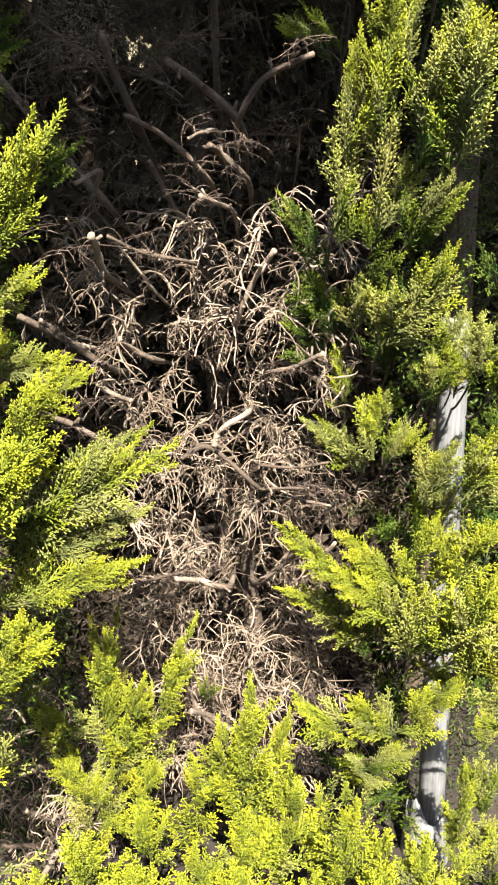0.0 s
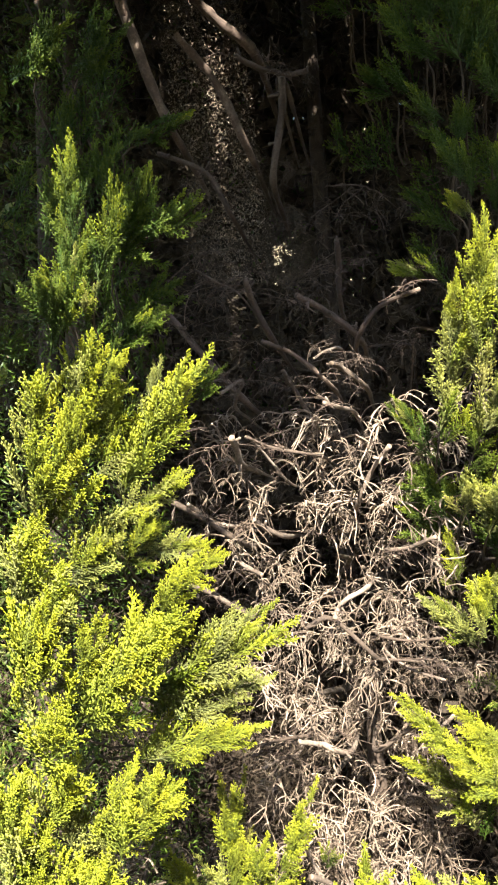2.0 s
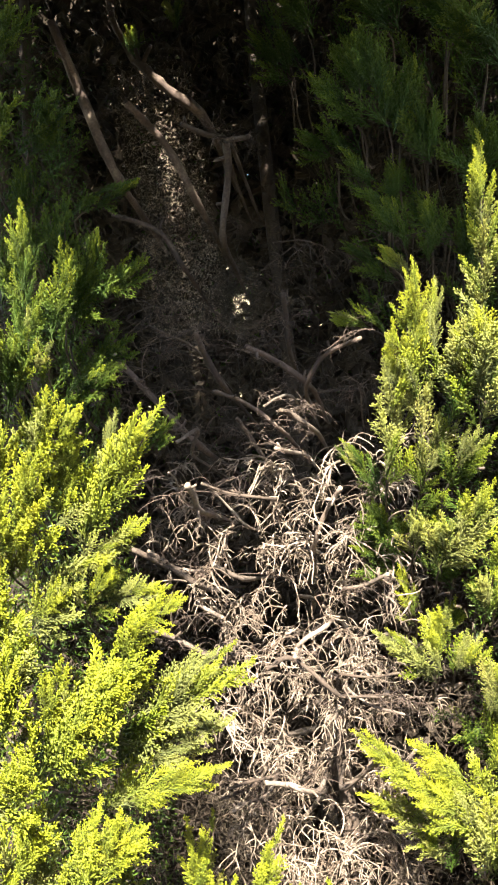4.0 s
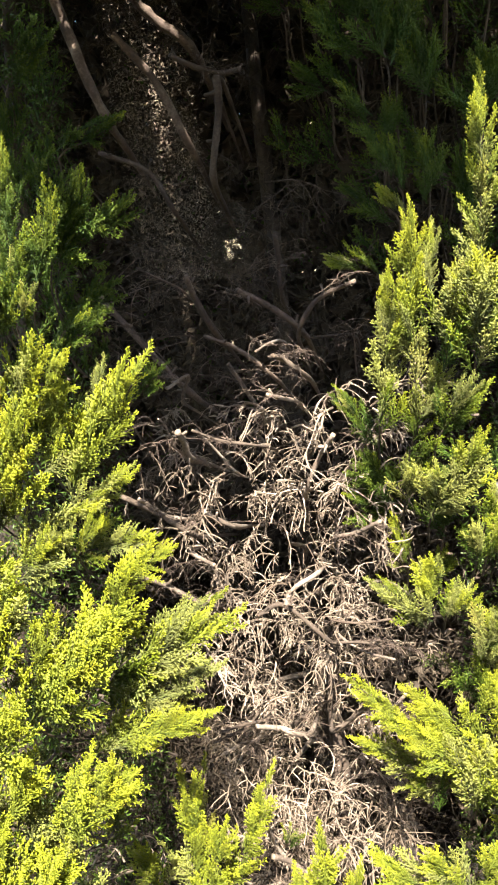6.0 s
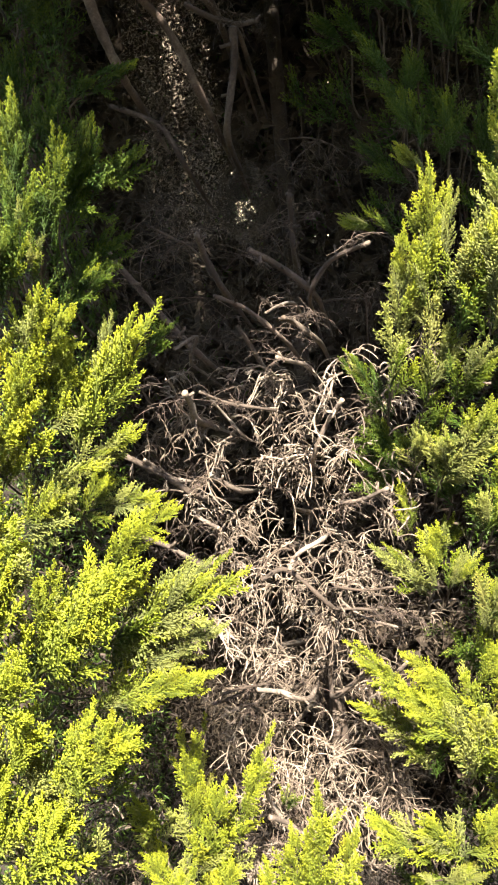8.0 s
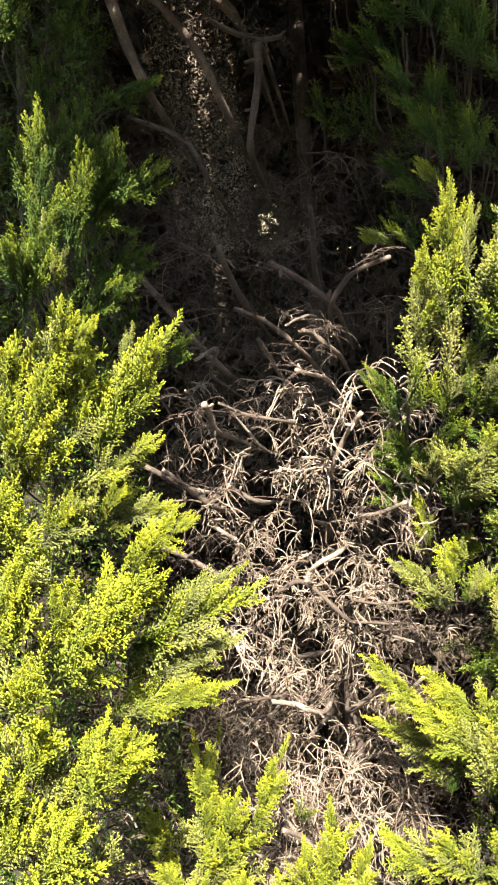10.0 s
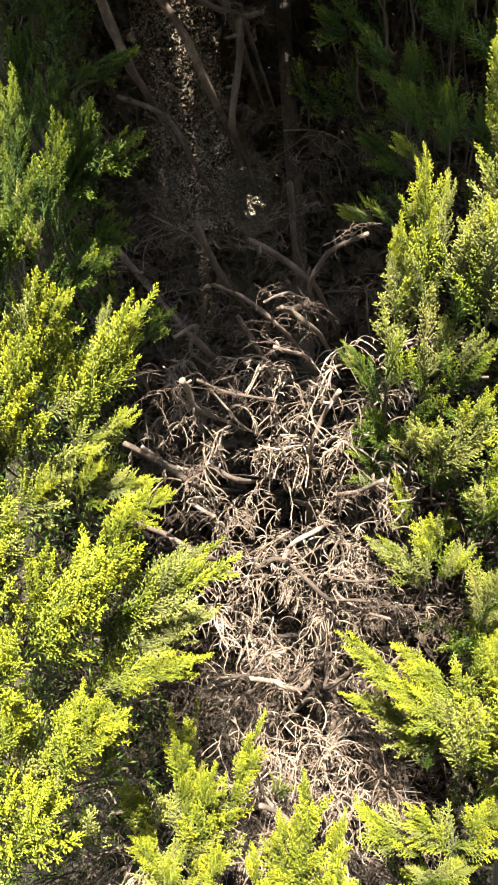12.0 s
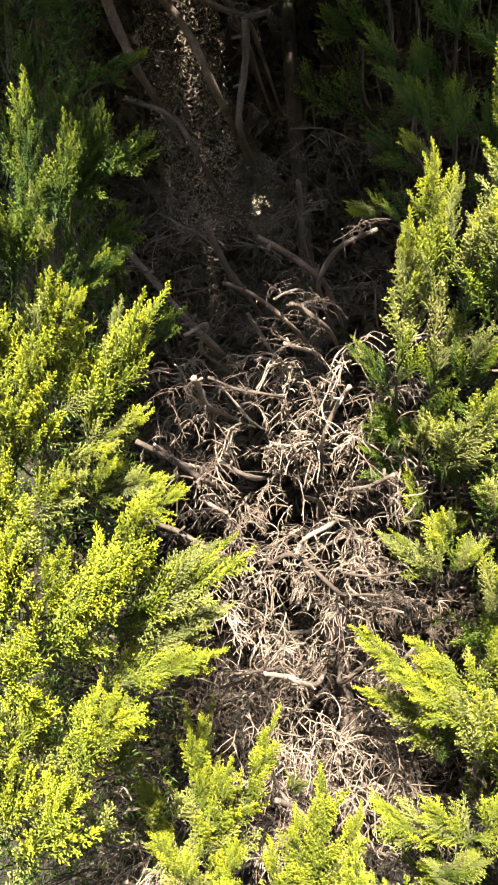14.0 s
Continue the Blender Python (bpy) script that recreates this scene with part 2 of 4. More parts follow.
def bough(root, base, tip, width, count, gold, inner=False):
    """A limb from the trunk out to base and on to tip, with sprays along its outer stretch that make a flame-shaped plume."""
    o = root.location
    base, tip = Vector(base) - o, Vector(tip) - o
    axis = tip - base
    length = axis.length
    d = axis.normalized()
    start = base + Vector((0.05, 0.4, -0.2)) if inner else base.lerp(Vector((0, 0, max(0.12, base.z - 0.35))), 0.06) + Vector((0, 0.20, -0.08))
    t = Tubes()
    run = smooth_path([start, start.lerp(base, 0.5) + Vector((0, 0.12, -0.05)), base + Vector((0, 0.14, -0.08)), base + Vector((0, 0.03, 0)), base + axis * 0.5 + Vector((0, 0.015, 0)), tip - d * (0.03 + 0.3 * width)], 3)
    n = len(run)
    t.tube(run, [(0.0032 if o.z == 0 and abs(o.x) > 0.8 else 0.003) * (1 - i / n) + 0.0009 for i in range(n)], 5, wobble=0.15)
    limb_ob = part("bough", t.mesh("bough", BARK), root)
    face = Vector((0, -1, 0.35)) + Vector((random.uniform(-.3, .3), 0, 0))
    face = (face - d * face.dot(d)).normalized()
    side = d.cross(face)
    count = int(count * (0.62 if inner else 1.42)) + 2
    for i in range(count):
        s = i / max(1, count - 1)
        s = s ** 0.85
        at = base + axis * (0.02 + 0.84 * s) + face * random.uniform(-0.012, 0.03) + Vector([random.uniform(-0.008, 0.008) for _ in range(3)])
        if i == count - 1:
            spread, size = 0.0, max(0.075, width * 0.95)
        else:
            spread = random.choice((-1, 1)) * random.uniform(6, 34) * (1.15 - 0.7 * s)
            size = width * (1.22 - 0.62 * s) * random.uniform(0.75, 1.2) + 0.024
        along = min(0.02 * length + 0.84 * s * length, length - 0.93 * size * math.cos(radians(spread)) - (0.0 if i == count - 1 else random.uniform(0.5, 1.2) * abs(spread) / 36 * 0.42 * length))
        at += d * (along - 0.02 * length - 0.84 * s * length)
        swing = random.uniform(-1, 1) * (20 - 12 * s) + 8
        r = Matrix.Rotation(radians(spread), 3, face) @ Matrix.Rotation(radians(swing), 3, side)
        yd = (r @ d).normalized()
        zd = (face + Vector([random.uniform(-0.28, 0.28) for _ in range(3)])).normalized()
        zd = (zd - yd * zd.dot(yd)).normalized()
        xd = yd.cross(zd)
        m = Matrix((xd, yd, zd)).transposed().to_4x4()
        m = Matrix.Translation(at) @ m @ Matrix.Diagonal((size * random.uniform(0.85, 1.15), size, size, 1))
        # Golder towards the plume's tip: young growth, and lit tips painted in.
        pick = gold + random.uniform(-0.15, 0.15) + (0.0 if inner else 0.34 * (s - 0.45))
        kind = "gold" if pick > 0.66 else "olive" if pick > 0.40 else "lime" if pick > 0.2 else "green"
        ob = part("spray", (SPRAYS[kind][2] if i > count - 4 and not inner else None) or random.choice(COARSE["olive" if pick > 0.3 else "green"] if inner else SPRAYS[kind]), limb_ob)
        ob.matrix_local = m


# ---- dead wood ----
def twig_mesh(seed, hooks, thick=1.0, hang=1.0, material=DEAD):
    """A dead side branch, about one unit long along +Y, that arches over; twigs hang from it on both sides like a comb. -Z is down."""
    rng = random.Random(seed)
    t = Tubes()
    bend = rng.uniform(-0.25, 0.25)
    fall = rng.uniform(0.25, 0.7) * hang

    def axis(s):
        return Vector((bend * s * s + 0.025 * math.sin(9 * s + seed), s, 0.22 * s - fall * s * s))

    t.tube([axis(i / 7) for i in range(8)], [0.020 * thick * (1 - 0.7 * i / 7) for i in range(8)], 4, wobble=0.2)
    for i in range(hooks):
        s = rng.uniform(0.06, 1.0)
        d = Vector((rng.choice((-1, 1)) * rng.uniform(0.1, 1.0), rng.uniform(-0.6, 1.0), rng.uniform(-0.5, 0.8))).normalized()
        length = rng.uniform(0.22, 0.9) * (1.15 - 0.45 * s)
        droop = rng.uniform(0.05, 0.42) * hang
        curl = rng.uniform(-0.34, 0.34)
        path = [axis(s)]
        for k in range(1, 9):
            if k == 6:
                curl *= rng.uniform(-1.2, 2.2)
            d = (d + Vector((curl * d.y - d.z * curl * 0.4 + rng.uniform(-.16, .16), -curl * d.x + rng.uniform(-.18, .18), -droop + rng.uniform(-.16, .16)))).normalized()
            path.append(path[-1] + d * (length / 8))
        r = rng.uniform(0.0085, 0.0155) * thick
        t.tube(path, [r * (1.05 - 0.05 * k) * rng.choice((0.9, 1.0, 1.0, 1.35)) for k in range(9)], 3, wobble=0.2)
        for _ in range(rng.randint(0, 4)):
            j = rng.randint(1, 7)
            e = Vector((rng.uniform(-0.8, 0.8), rng.uniform(-0.5, 0.9), rng.uniform(-1.0, 0.4))).normalized()
            q = length * rng.uniform(0.06, 0.2)
            t.tube([path[j], path[j] + e * q, path[j] + e * (q * 1.7) + Vector((rng.uniform(-.04, .04), 0, -0.04))], [r * 0.85, r * 0.95, r * 0.6], 3)
    return t.mesh("twig", material)


TWIGS = [twig_mesh(40 + i, h) for i, h in enumerate((15, 18, 13, 17, 20, 11, 16, 14))]
# The darker limb colour on these twigs stands in for the hollow's shade.
BARE = [twig_mesh(60 + i, h, 0.45, 0.6, SHADED_LIMB) for i, h in enumerate((7, 9, 6, 8, 10))]


def hook_mesh(seed):
    """A single dry twig that rises, arches over and hangs, with a few stubs on it."""
    rng = random.Random(seed)
    t = Tubes()
    d = Vector((rng.uniform(-0.3, 0.3), 0.8, rng.uniform(0.1, 0.9))).normalized()
    path = [Vector((0, 0, 0))]
    turn, swirl = rng.uniform(0.08, 0.40), rng.uniform(-0.3, 0.3)
    for k in range(9):
        d = (d + Vector((swirl * d.y + rng.uniform(-.25, .25), -swirl * d.x + rng.uniform(-.12, .12), -turn + rng.uniform(-.22, .22)))).normalized()
        path.append(path[-1] + d * 0.11)
    t.tube(path, [(0.017 - 0.0009 * k) * rng.choice((0.9, 1.0, 1.3)) for k in range(10)], 4, wobble=0.25)
    for _ in range(rng.randint(2, 6)):
        j = rng.randint(2, 8)
        e = Vector((rng.uniform(-1, 1), rng.uniform(-.3, 1), rng.uniform(-0.9, 0.3))).normalized()
        sub = [path[j]]
        for k in range(3):
            e = (e + Vector((0, 0, -0.25))).normalized()
            sub.append(sub[-1] + e * 0.07)
        t.tube(sub, [0.011, 0.010, 0.009, 0.006], 3)
    return t.mesh("twig", DEAD)


HOOKS = [hook_mesh(80 + i) for i in range(9)]

dead = new("dead_cypress")
DX, DY = -0.06, 2.85
dead.location = (DX, DY, 0)
tagged(dead, "dead bare conifer with bleached drooping twigs and sawn stubs", "dead tree", "conifers of the hedge")
dead_trunk = Tubes()
dead_trunk.tube([p - Vector((DX, DY, 0)) for p in trunk_path(DX, DY, 3.6, (-0.25, 0.0))], [0.042 - 0.003 * i for i in range(8)], 10, wobble=0.12)
part("trunk", dead_trunk.mesh("trunk", BARK), dead)


def limb(end, middle, inner, radius):
    """A dead limb: a sawn end, its visible run, and on to the dead trunk."""
    o = dead.location
    e, m, i = Vector(end) - o, Vector(middle) - o, Vector(inner) - o
    path = smooth_path([e, m, i, i + (i - m) * 0.15 + Vector((0, 0.2, -0.03)), i + (i - m) * 0.2 + Vector((0, 0.5, -0.08))], 5)
    n = len(path)
    t = Tubes()
    t.tube(path, [radius * (0.82 + 0.2 * k / n) * (1.0 if k < 11 else 1.0 - 0.065 * (k - 10)) * random.uniform(0.9, 1.1) for k in range(n)], 9, cap=True, cap_slot=1, wobble=0.2)
    for k in range(random.randint(2, 4)):
        j = random.randint(1, 9)
        d = Vector((random.uniform(-1, 1), random.uniform(-1, 0.2), random.uniform(-0.4, 1))).normalized()
        stub = random.uniform(1.6, 4.5) * radius
        t.tube([path[j] + d * stub, path[j] + d * stub * 0.5, path[j]], [radius * 0.4, radius * 0.45, radius * 0.6], 6, cap=True, cap_slot=1, wobble=0.15)
    # Limbs above 1.9 get the darker bark: the hollow's shade is in the colour.
    limb_ob = part("limb", t.mesh("limb", SHADED_LIMB if end[2] > 1.9 else GREYWOOD, SHADED_LIMB if end[2] > 1.9 else CUT), dead)
    for k in range(2 + int(3 * random.random())):
        at = path[random.randint(1, 9)]
        twig(limb_ob, at, random.uniform(0, 360), random.uniform(-20, 30), random.uniform(0.07, 0.14), random.choice(BARE))


def twig(parent, at, heading, pitch, size, mesh):
    ob = part("twig", mesh, parent)
    ob.matrix_local = Matrix.Translation(at) @ pose(0, 0, 0, pitch, random.uniform(-25, 25), heading) @ Matrix.Scale(size, 4)
    return ob


limb((0.11, 1.6, 2.02), (0.02, 1.66, 1.99), (-0.03, 1.72, 1.92), 0.0067)
limb((-0.28, 1.6, 2.05), (-0.27, 1.66, 2.0), (-0.24, 1.72, 1.93), 0.0082)
limb((-0.24, 1.6, 1.91), (-0.17, 1.66, 1.88), (-0.09, 1.72, 1.81), 0.0059)
limb((-0.17, 1.66, 2.02), (-0.11, 1.72, 1.99), (-0.03, 1.78, 1.93), 0.0084)
limb((-0.08, 1.69, 2.15), (-0.08, 1.75, 2.1), (-0.08, 1.81, 2.02), 0.0078)
limb((-0.54, 1.74, 2.03), (-0.45, 1.8, 1.91), (-0.34, 1.86, 1.78), 0.0096)
limb((-0.47, 1.64, 1.53), (-0.38, 1.7, 1.47), (-0.31, 1.76, 1.41), 0.0084)
limb((-0.43, 1.66, 1.52), (-0.38, 1.72, 1.47), (-0.34, 1.78, 1.45), 0.0061)
limb((-0.48, 1.69, 1.33), (-0.39, 1.75, 1.28), (-0.29, 1.81, 1.21), 0.0086)
limb((-0.07, 1.66, 1.26), (-0.055, 1.70, 1.29), (0.0, 1.76, 1.315), 0.0069)
limb((-0.14, 1.67, 1.23), (-0.08, 1.73, 1.24), (0.03, 1.79, 1.13), 0.0069)
limb((-0.3, 1.56, 1.69), (-0.3, 1.62, 1.66), (-0.3, 1.68, 1.62), 0.0087)
limb((-0.28, 1.62, 1.69), (-0.22, 1.68, 1.66), (-0.12, 1.74, 1.64), 0.0045)
limb((-0.28, 1.66, 1.69), (-0.24, 1.72, 1.63), (-0.2, 1.78, 1.57), 0.0038)
limb((0.05, 1.7, 1.67), (0.01, 1.76, 1.61), (-0.03, 1.82, 1.51), 0.0071)
limb((-0.1, 1.64, 1.77), (-0.07, 1.7, 1.76), (-0.04, 1.76, 1.75), 0.0061)
limb((-0.08, 1.6, 1.86), (-0.06, 1.66, 1.85), (-0.01, 1.72, 1.81), 0.0074)
limb((-0.12, 1.6, 1.87), (-0.1, 1.66, 1.89), (-0.07, 1.72, 1.9), 0.0037)
limb((-0.01, 1.82, 1.91), (0.04, 1.88, 1.92), (0.1, 1.94, 1.92), 0.0033)
limb((0.1, 1.82, 1.92), (0.1, 1.88, 1.88), (0.1, 1.94, 1.85), 0.0025)
limb((-0.41, 1.64, 2.08), (-0.37, 1.7, 2.06), (-0.33, 1.76, 2.04), 0.003)
limb((-0.16, 1.74, 0.92), (-0.11, 1.8, 0.89), (-0.04, 1.86, 0.85), 0.008)
limb((-0.28, 1.74, 0.87), (-0.25, 1.8, 0.86), (-0.2, 1.86, 0.87), 0.0048)
limb((-0.25, 1.74, 0.84), (-0.22, 1.8, 0.84), (-0.18, 1.86, 0.83), 0.0056)
limb((0.16, 1.72, 1.02), (0.11, 1.78, 0.96), (0.03, 1.84, 0.87), 0.0071)
limb((-0.12, 1.7, 0.6), (-0.08, 1.76, 0.55), (-0.01, 1.82, 0.47), 0.0078)
limb((-0.28, 1.72, 1.48), (-0.26, 1.78, 1.45), (-0.22, 1.84, 1.42), 0.0079)
limb((-0.25, 1.69, 1.35), (-0.29, 1.75, 1.35), (-0.34, 1.81, 1.36), 0.0062)
limb((0.18, 1.7, 1.22), (0.11, 1.76, 1.19), (0.03, 1.82, 1.18), 0.0039)
limb((0.14, 1.7, 1.16), (0.08, 1.76, 1.14), (0.02, 1.82, 1.12), 0.0039)
limb((0.19, 1.7, 1.12), (0.11, 1.76, 1.12), (0.05, 1.82, 1.14), 0.0039)
limb((0.16, 1.7, 1.46), (0.1, 1.76, 1.42), (0.05, 1.82, 1.4), 0.0063)
limb((0.08, 1.84, 1.4), (0.12, 1.9, 1.41), (0.16, 1.96, 1.42), 0.0051)
limb((-0.02, 1.94, 1.33), (0.02, 2.0, 1.28), (0.07, 2.06, 1.2), 0.0053)
limb((-0.22, 1.79, 1.85), (-0.19, 1.85, 1.79), (-0.14, 1.91, 1.7), 0.0066)
limb((-0.35, 1.66, 1.79), (-0.31, 1.72, 1.82), (-0.34, 1.78, 1.76), 0.0054)
limb((-0.35, 1.58, 1.72), (-0.35, 1.64, 1.7), (-0.34, 1.7, 1.64), 0.0029)
limb((-0.73, 1.84, 2.97), (-0.69, 1.9, 2.84), (-0.6, 1.96, 2.59), 0.0152)
limb((-0.58, 2.14, 2.99), (-0.5, 2.2, 2.92), (-0.4, 2.26, 2.85), 0.0164)
limb((-0.67, 2.14, 3.23), (-0.68, 2.2, 3.2), (-0.68, 2.26, 3.16), 0.0116)
limb((-0.35, 1.79, 2.63), (-0.3, 1.85, 2.62), (-0.25, 1.91, 2.62), 0.0082)
limb((-0.17, 1.79, 2.58), (-0.21, 1.85, 2.6), (-0.26, 1.91, 2.61), 0.0074)
limb((-0.23, 1.79, 2.57), (-0.24, 1.85, 2.49), (-0.27, 1.91, 2.36), 0.0107)
limb((-0.58, 2.04, 2.81), (-0.48, 2.1, 2.7), (-0.4, 2.16, 2.54), 0.0129)
limb((-0.6, 1.94, 2.45), (-0.48, 2.0, 2.41), (-0.42, 2.06, 2.31), 0.0088)
limb((-0.56, 1.64, 0.42), (-0.53, 1.7, 0.41), (-0.49, 1.76, 0.41), 0.0061)
limb((-0.51, 1.64, 0.36), (-0.49, 1.7, 0.3), (-0.45, 1.76, 0.23), 0.0091)
limb((-0.57, 1.64, 0.26), (-0.52, 1.7, 0.21), (-0.47, 1.76, 0.19), 0.0068)
limb((-0.47, 1.59, 0.2), (-0.45, 1.65, 0.22), (-0.43, 1.71, 0.22), 0.0081)
limb((-0.57, 1.69, 0.35), (-0.54, 1.75, 0.29), (-0.48, 1.81, 0.27), 0.0047)
limb((-0.26, 1.76, 0.89), (-0.2, 1.82, 0.89), (-0.15, 1.88, 0.88), 0.0049)
limb((-0.15, 1.76, 0.68), (-0.13, 1.82, 0.56), (-0.05, 1.88, 0.42), 0.0065)
limb((0.22, 1.84, 0.98), (0.18, 1.9, 0.91), (0.13, 1.96, 0.86), 0.0059)
limb((0.25, 1.89, 0.69), (0.18, 1.95, 0.69), (0.11, 2.01, 0.69), 0.006)

# the mat of fine drooping twigs that fills the dead patch
def patch_span(z):
    """Left edge, right edge and depth of the dead patch at height z."""
    s = (z - 0.4) / 1.35
    return -0.26 - 0.16 * s, 0.24 - 0.10 * s, 1.99 - 0.26 * max(0.0, s - 0.25)


mat_limbs = []
for row in range(12):
    z = 0.45 + 1.25 * row / 11
    xl, xr, y = patch_span(z)
    cx = random.uniform(xl + 0.1, xr - 0.1)
    t = Tubes()
    rz = max(0.15, z - 0.25)
    run = smooth_path([Vector((cx - DX, y - DY + 0.06, z)), Vector((cx * 0.8 - DX, (y - DY) * 0.6, z - 0.08)), Vector((-0.25 * rz / 3.6, 0, rz))], 5)
    t.tube(run, [0.005 + 0.0008 * k for k in range(len(run))], 6, wobble=0.15)
    mat_limbs.append(part("limb", t.mesh("limb", GREYWOOD), dead))


def nearest_limb(z):
    return mat_limbs[max(0, min(11, round((z - 0.45) / 1.25 * 11)))]


fans = []
HOLLOWS = ((-0.14, 0.86, 0.06), (-0.26, 0.86, 0.05), (-0.02, 1.43, 0.035), (-0.30, 1.23, 0.045), (-0.25, 0.88, 0.08), (-0.02, 0.80, 0.06), (0.16, 0.98, 0.05), (-0.08, 1.30, 0.035), (-0.33, 1.56, 0.06), (0.18, 1.42, 0.05), (-0.36, 1.25, 0.05))


def hollow(x, z):
    return any((x - a) ** 2 + (z - b) ** 2 < r * r for a, b, r in HOLLOWS)


while len(fans) < 52:
    z = 0.22 + 1.50 * random.random()
    xl, xr, y = patch_span(z)
    x = random.uniform(xl, xr)
    if not hollow(x, z) and all((x - p) ** 2 + (z - q) ** 2 > 0.08 ** 2 for p, q in fans):
        fans.append((x, z))
for x, z in fans:
    y = patch_span(z)[2] + random.uniform(-0.03, 0.10)
    off = abs(x - (0.02 - 0.05 * (z - 1)))
    heading = random.uniform(110, 250)
    for k in range(3 if off < 0.26 else 2):
        at = Vector((x - DX, y - DY, z)) + Vector([random.uniform(-0.025, 0.025) for _ in range(3)])
        twig(nearest_limb(z), at, heading + random.uniform(-110, 110), random.uniform(-50, 35), random.uniform(0.10, 0.19), random.choice(TWIGS))
for k in range(290):
    z = 0.4 + 1.24 * random.random()
    xl, xr, y = patch_span(z)
    x = random.uniform(xl - 0.05, xr + 0.03)
    if hollow(x, z):
        continue
    twig(nearest_limb(z), Vector((x - DX, y - DY + random.uniform(-0.11, 0.10), z)), random.uniform(0, 360), random.uniform(-40, 40), random.uniform(0.07, 0.15), random.choice(HOOKS))
# thin bare twigs in the hollow above, coloured darker for its shade
for k in range(48):
    x, z = random.uniform(-0.6, 0.2), random.uniform(1.65, 2.35)
    twig(mat_limbs[-1 - k % 3], Vector((x - DX, random.uniform(1.72, 2.3) - DY, z)), random.uniform(0, 360), random.uniform(-35, 35), random.uniform(0.12, 0.26), random.choice(BARE))
# the dry twigs low down beside the golden young plumes
for k in range(100):
    z = random.uniform(0.06, 0.5)
    twig(mat_limbs[0], Vector((random.uniform(-0.66, -0.36) - DX, random.uniform(1.62, 1.9) - DY, z)), random.uniform(0, 360), random.uniform(-40, 40), random.uniform(0.08, 0.16), random.choice(HOOKS + TWIGS[:1]))

# ---- living conifers of the hedge ----
left = tree(-1.08, 2.25, 3.2, 0.05, "golden green conifer with lush sunlit plumes beside the dead patch")
upper = tree(-1.12, 2.55, 3.6, 0.06, "green conifer of the hedge, its upper plumes coloured darker for the shade")
right = tree(0.98, 2.5, 3.4, 0.05, "olive and golden conifer with upright plumes beside the post")
shade = tree(0.62, 2.5, 3.8, 0.06, "green conifer whose upper boughs are coloured darker for the shade")
lowright = tree(0.92, 2.6, 1.6, 0.04, "golden olive conifer with spreading low boughs around the post")
low = tree(0.02, 2.3, 1.0, 0.04, "bright golden young conifer plumes growing before the dead patch")
bough(left, (-0.64, 1.4, 1.64), (-0.49, 1.28, 1.91), 0.11, 13, 0.72)
bough(left, (-0.55, 1.36, 1.79), (-0.43, 1.28, 1.86), 0.07, 7, 0.85)
bough(left, (-0.54, 1.45, 1.52), (-0.29, 1.33, 1.87), 0.12, 16, 0.8)
bough(left, (-0.56, 1.42, 1.62), (-0.47, 1.34, 1.82), 0.08, 10, 0.75)
bough(left, (-0.51, 1.5, 1.59), (-0.42, 1.44, 1.87), 0.07, 8, 0.4)
bough(left, (-0.59, 1.36, 1.53), (-0.52, 1.24, 1.78), 0.10, 12, 0.95)
bough(left, (-0.67, 1.34, 1.54), (-0.57, 1.24, 1.72), 0.10, 9, 0.8)
bough(left, (-0.62, 1.46, 1.46), (-0.33, 1.38, 1.63), 0.09, 12, 0.6)
bough(left, (-0.53, 1.46, 1.39), (-0.41, 1.38, 1.54), 0.07, 8, 0.8)
bough(left, (-0.53, 1.48, 1.41), (-0.31, 1.42, 1.48), 0.07, 9, 0.55)
bough(left, (-0.64, 1.42, 1.37), (-0.49, 1.34, 1.51), 0.10, 12, 0.6)
bough(left, (-0.49, 1.42, 1.19), (-0.28, 1.3, 1.49), 0.10, 13, 1.0)
bough(left, (-0.39, 1.45, 1.39), (-0.26, 1.42, 1.45), 0.05, 5, 1.0)
bough(left, (-0.59, 1.36, 1.06), (-0.32, 1.22, 1.38), 0.14, 18, 1.0)
bough(left, (-0.51, 1.38, 1.13), (-0.4, 1.3, 1.37), 0.10, 10, 0.7)
bough(left, (-0.49, 1.46, 1.1), (-0.12, 1.36, 1.34), 0.12, 16, 0.55)
bough(left, (-0.45, 1.5, 1.14), (-0.18, 1.46, 1.34), 0.08, 9, 0.45)
bough(left, (-0.46, 1.46, 1.05), (-0.16, 1.4, 1.21), 0.09, 12, 0.5)
bough(left, (-0.5, 1.42, 0.97), (-0.17, 1.34, 1.13), 0.09, 14, 0.75)
bough(left, (-0.58, 1.36, 1.15), (-0.5, 1.28, 1.35), 0.08, 9, 0.85)
bough(left, (-0.65, 1.34, 1.2), (-0.56, 1.26, 1.45), 0.12, 12, 0.65)
bough(left, (-0.61, 1.3, 1.02), (-0.55, 1.2, 1.19), 0.12, 10, 0.9)
bough(left, (-0.53, 1.34, 0.87), (-0.4, 1.26, 1.07), 0.08, 9, 0.95)
bough(left, (-0.57, 1.36, 0.83), (-0.31, 1.3, 1.01), 0.09, 11, 0.85)
bough(left, (-0.63, 1.32, 0.84), (-0.53, 1.26, 1.06), 0.11, 12, 0.75)
bough(left, (-0.58, 1.26, 0.66), (-0.43, 1.18, 0.92), 0.12, 13, 1.0)
bough(left, (-0.65, 1.26, 0.7), (-0.56, 1.2, 0.96), 0.12, 12, 0.8)
bough(left, (-0.68, 1.3, 1.13), (-0.58, 1.2, 1.4), 0.14, 10, 0.8)
bough(left, (-0.69, 1.25, 0.78), (-0.59, 1.15, 1.08), 0.14, 10, 0.8)
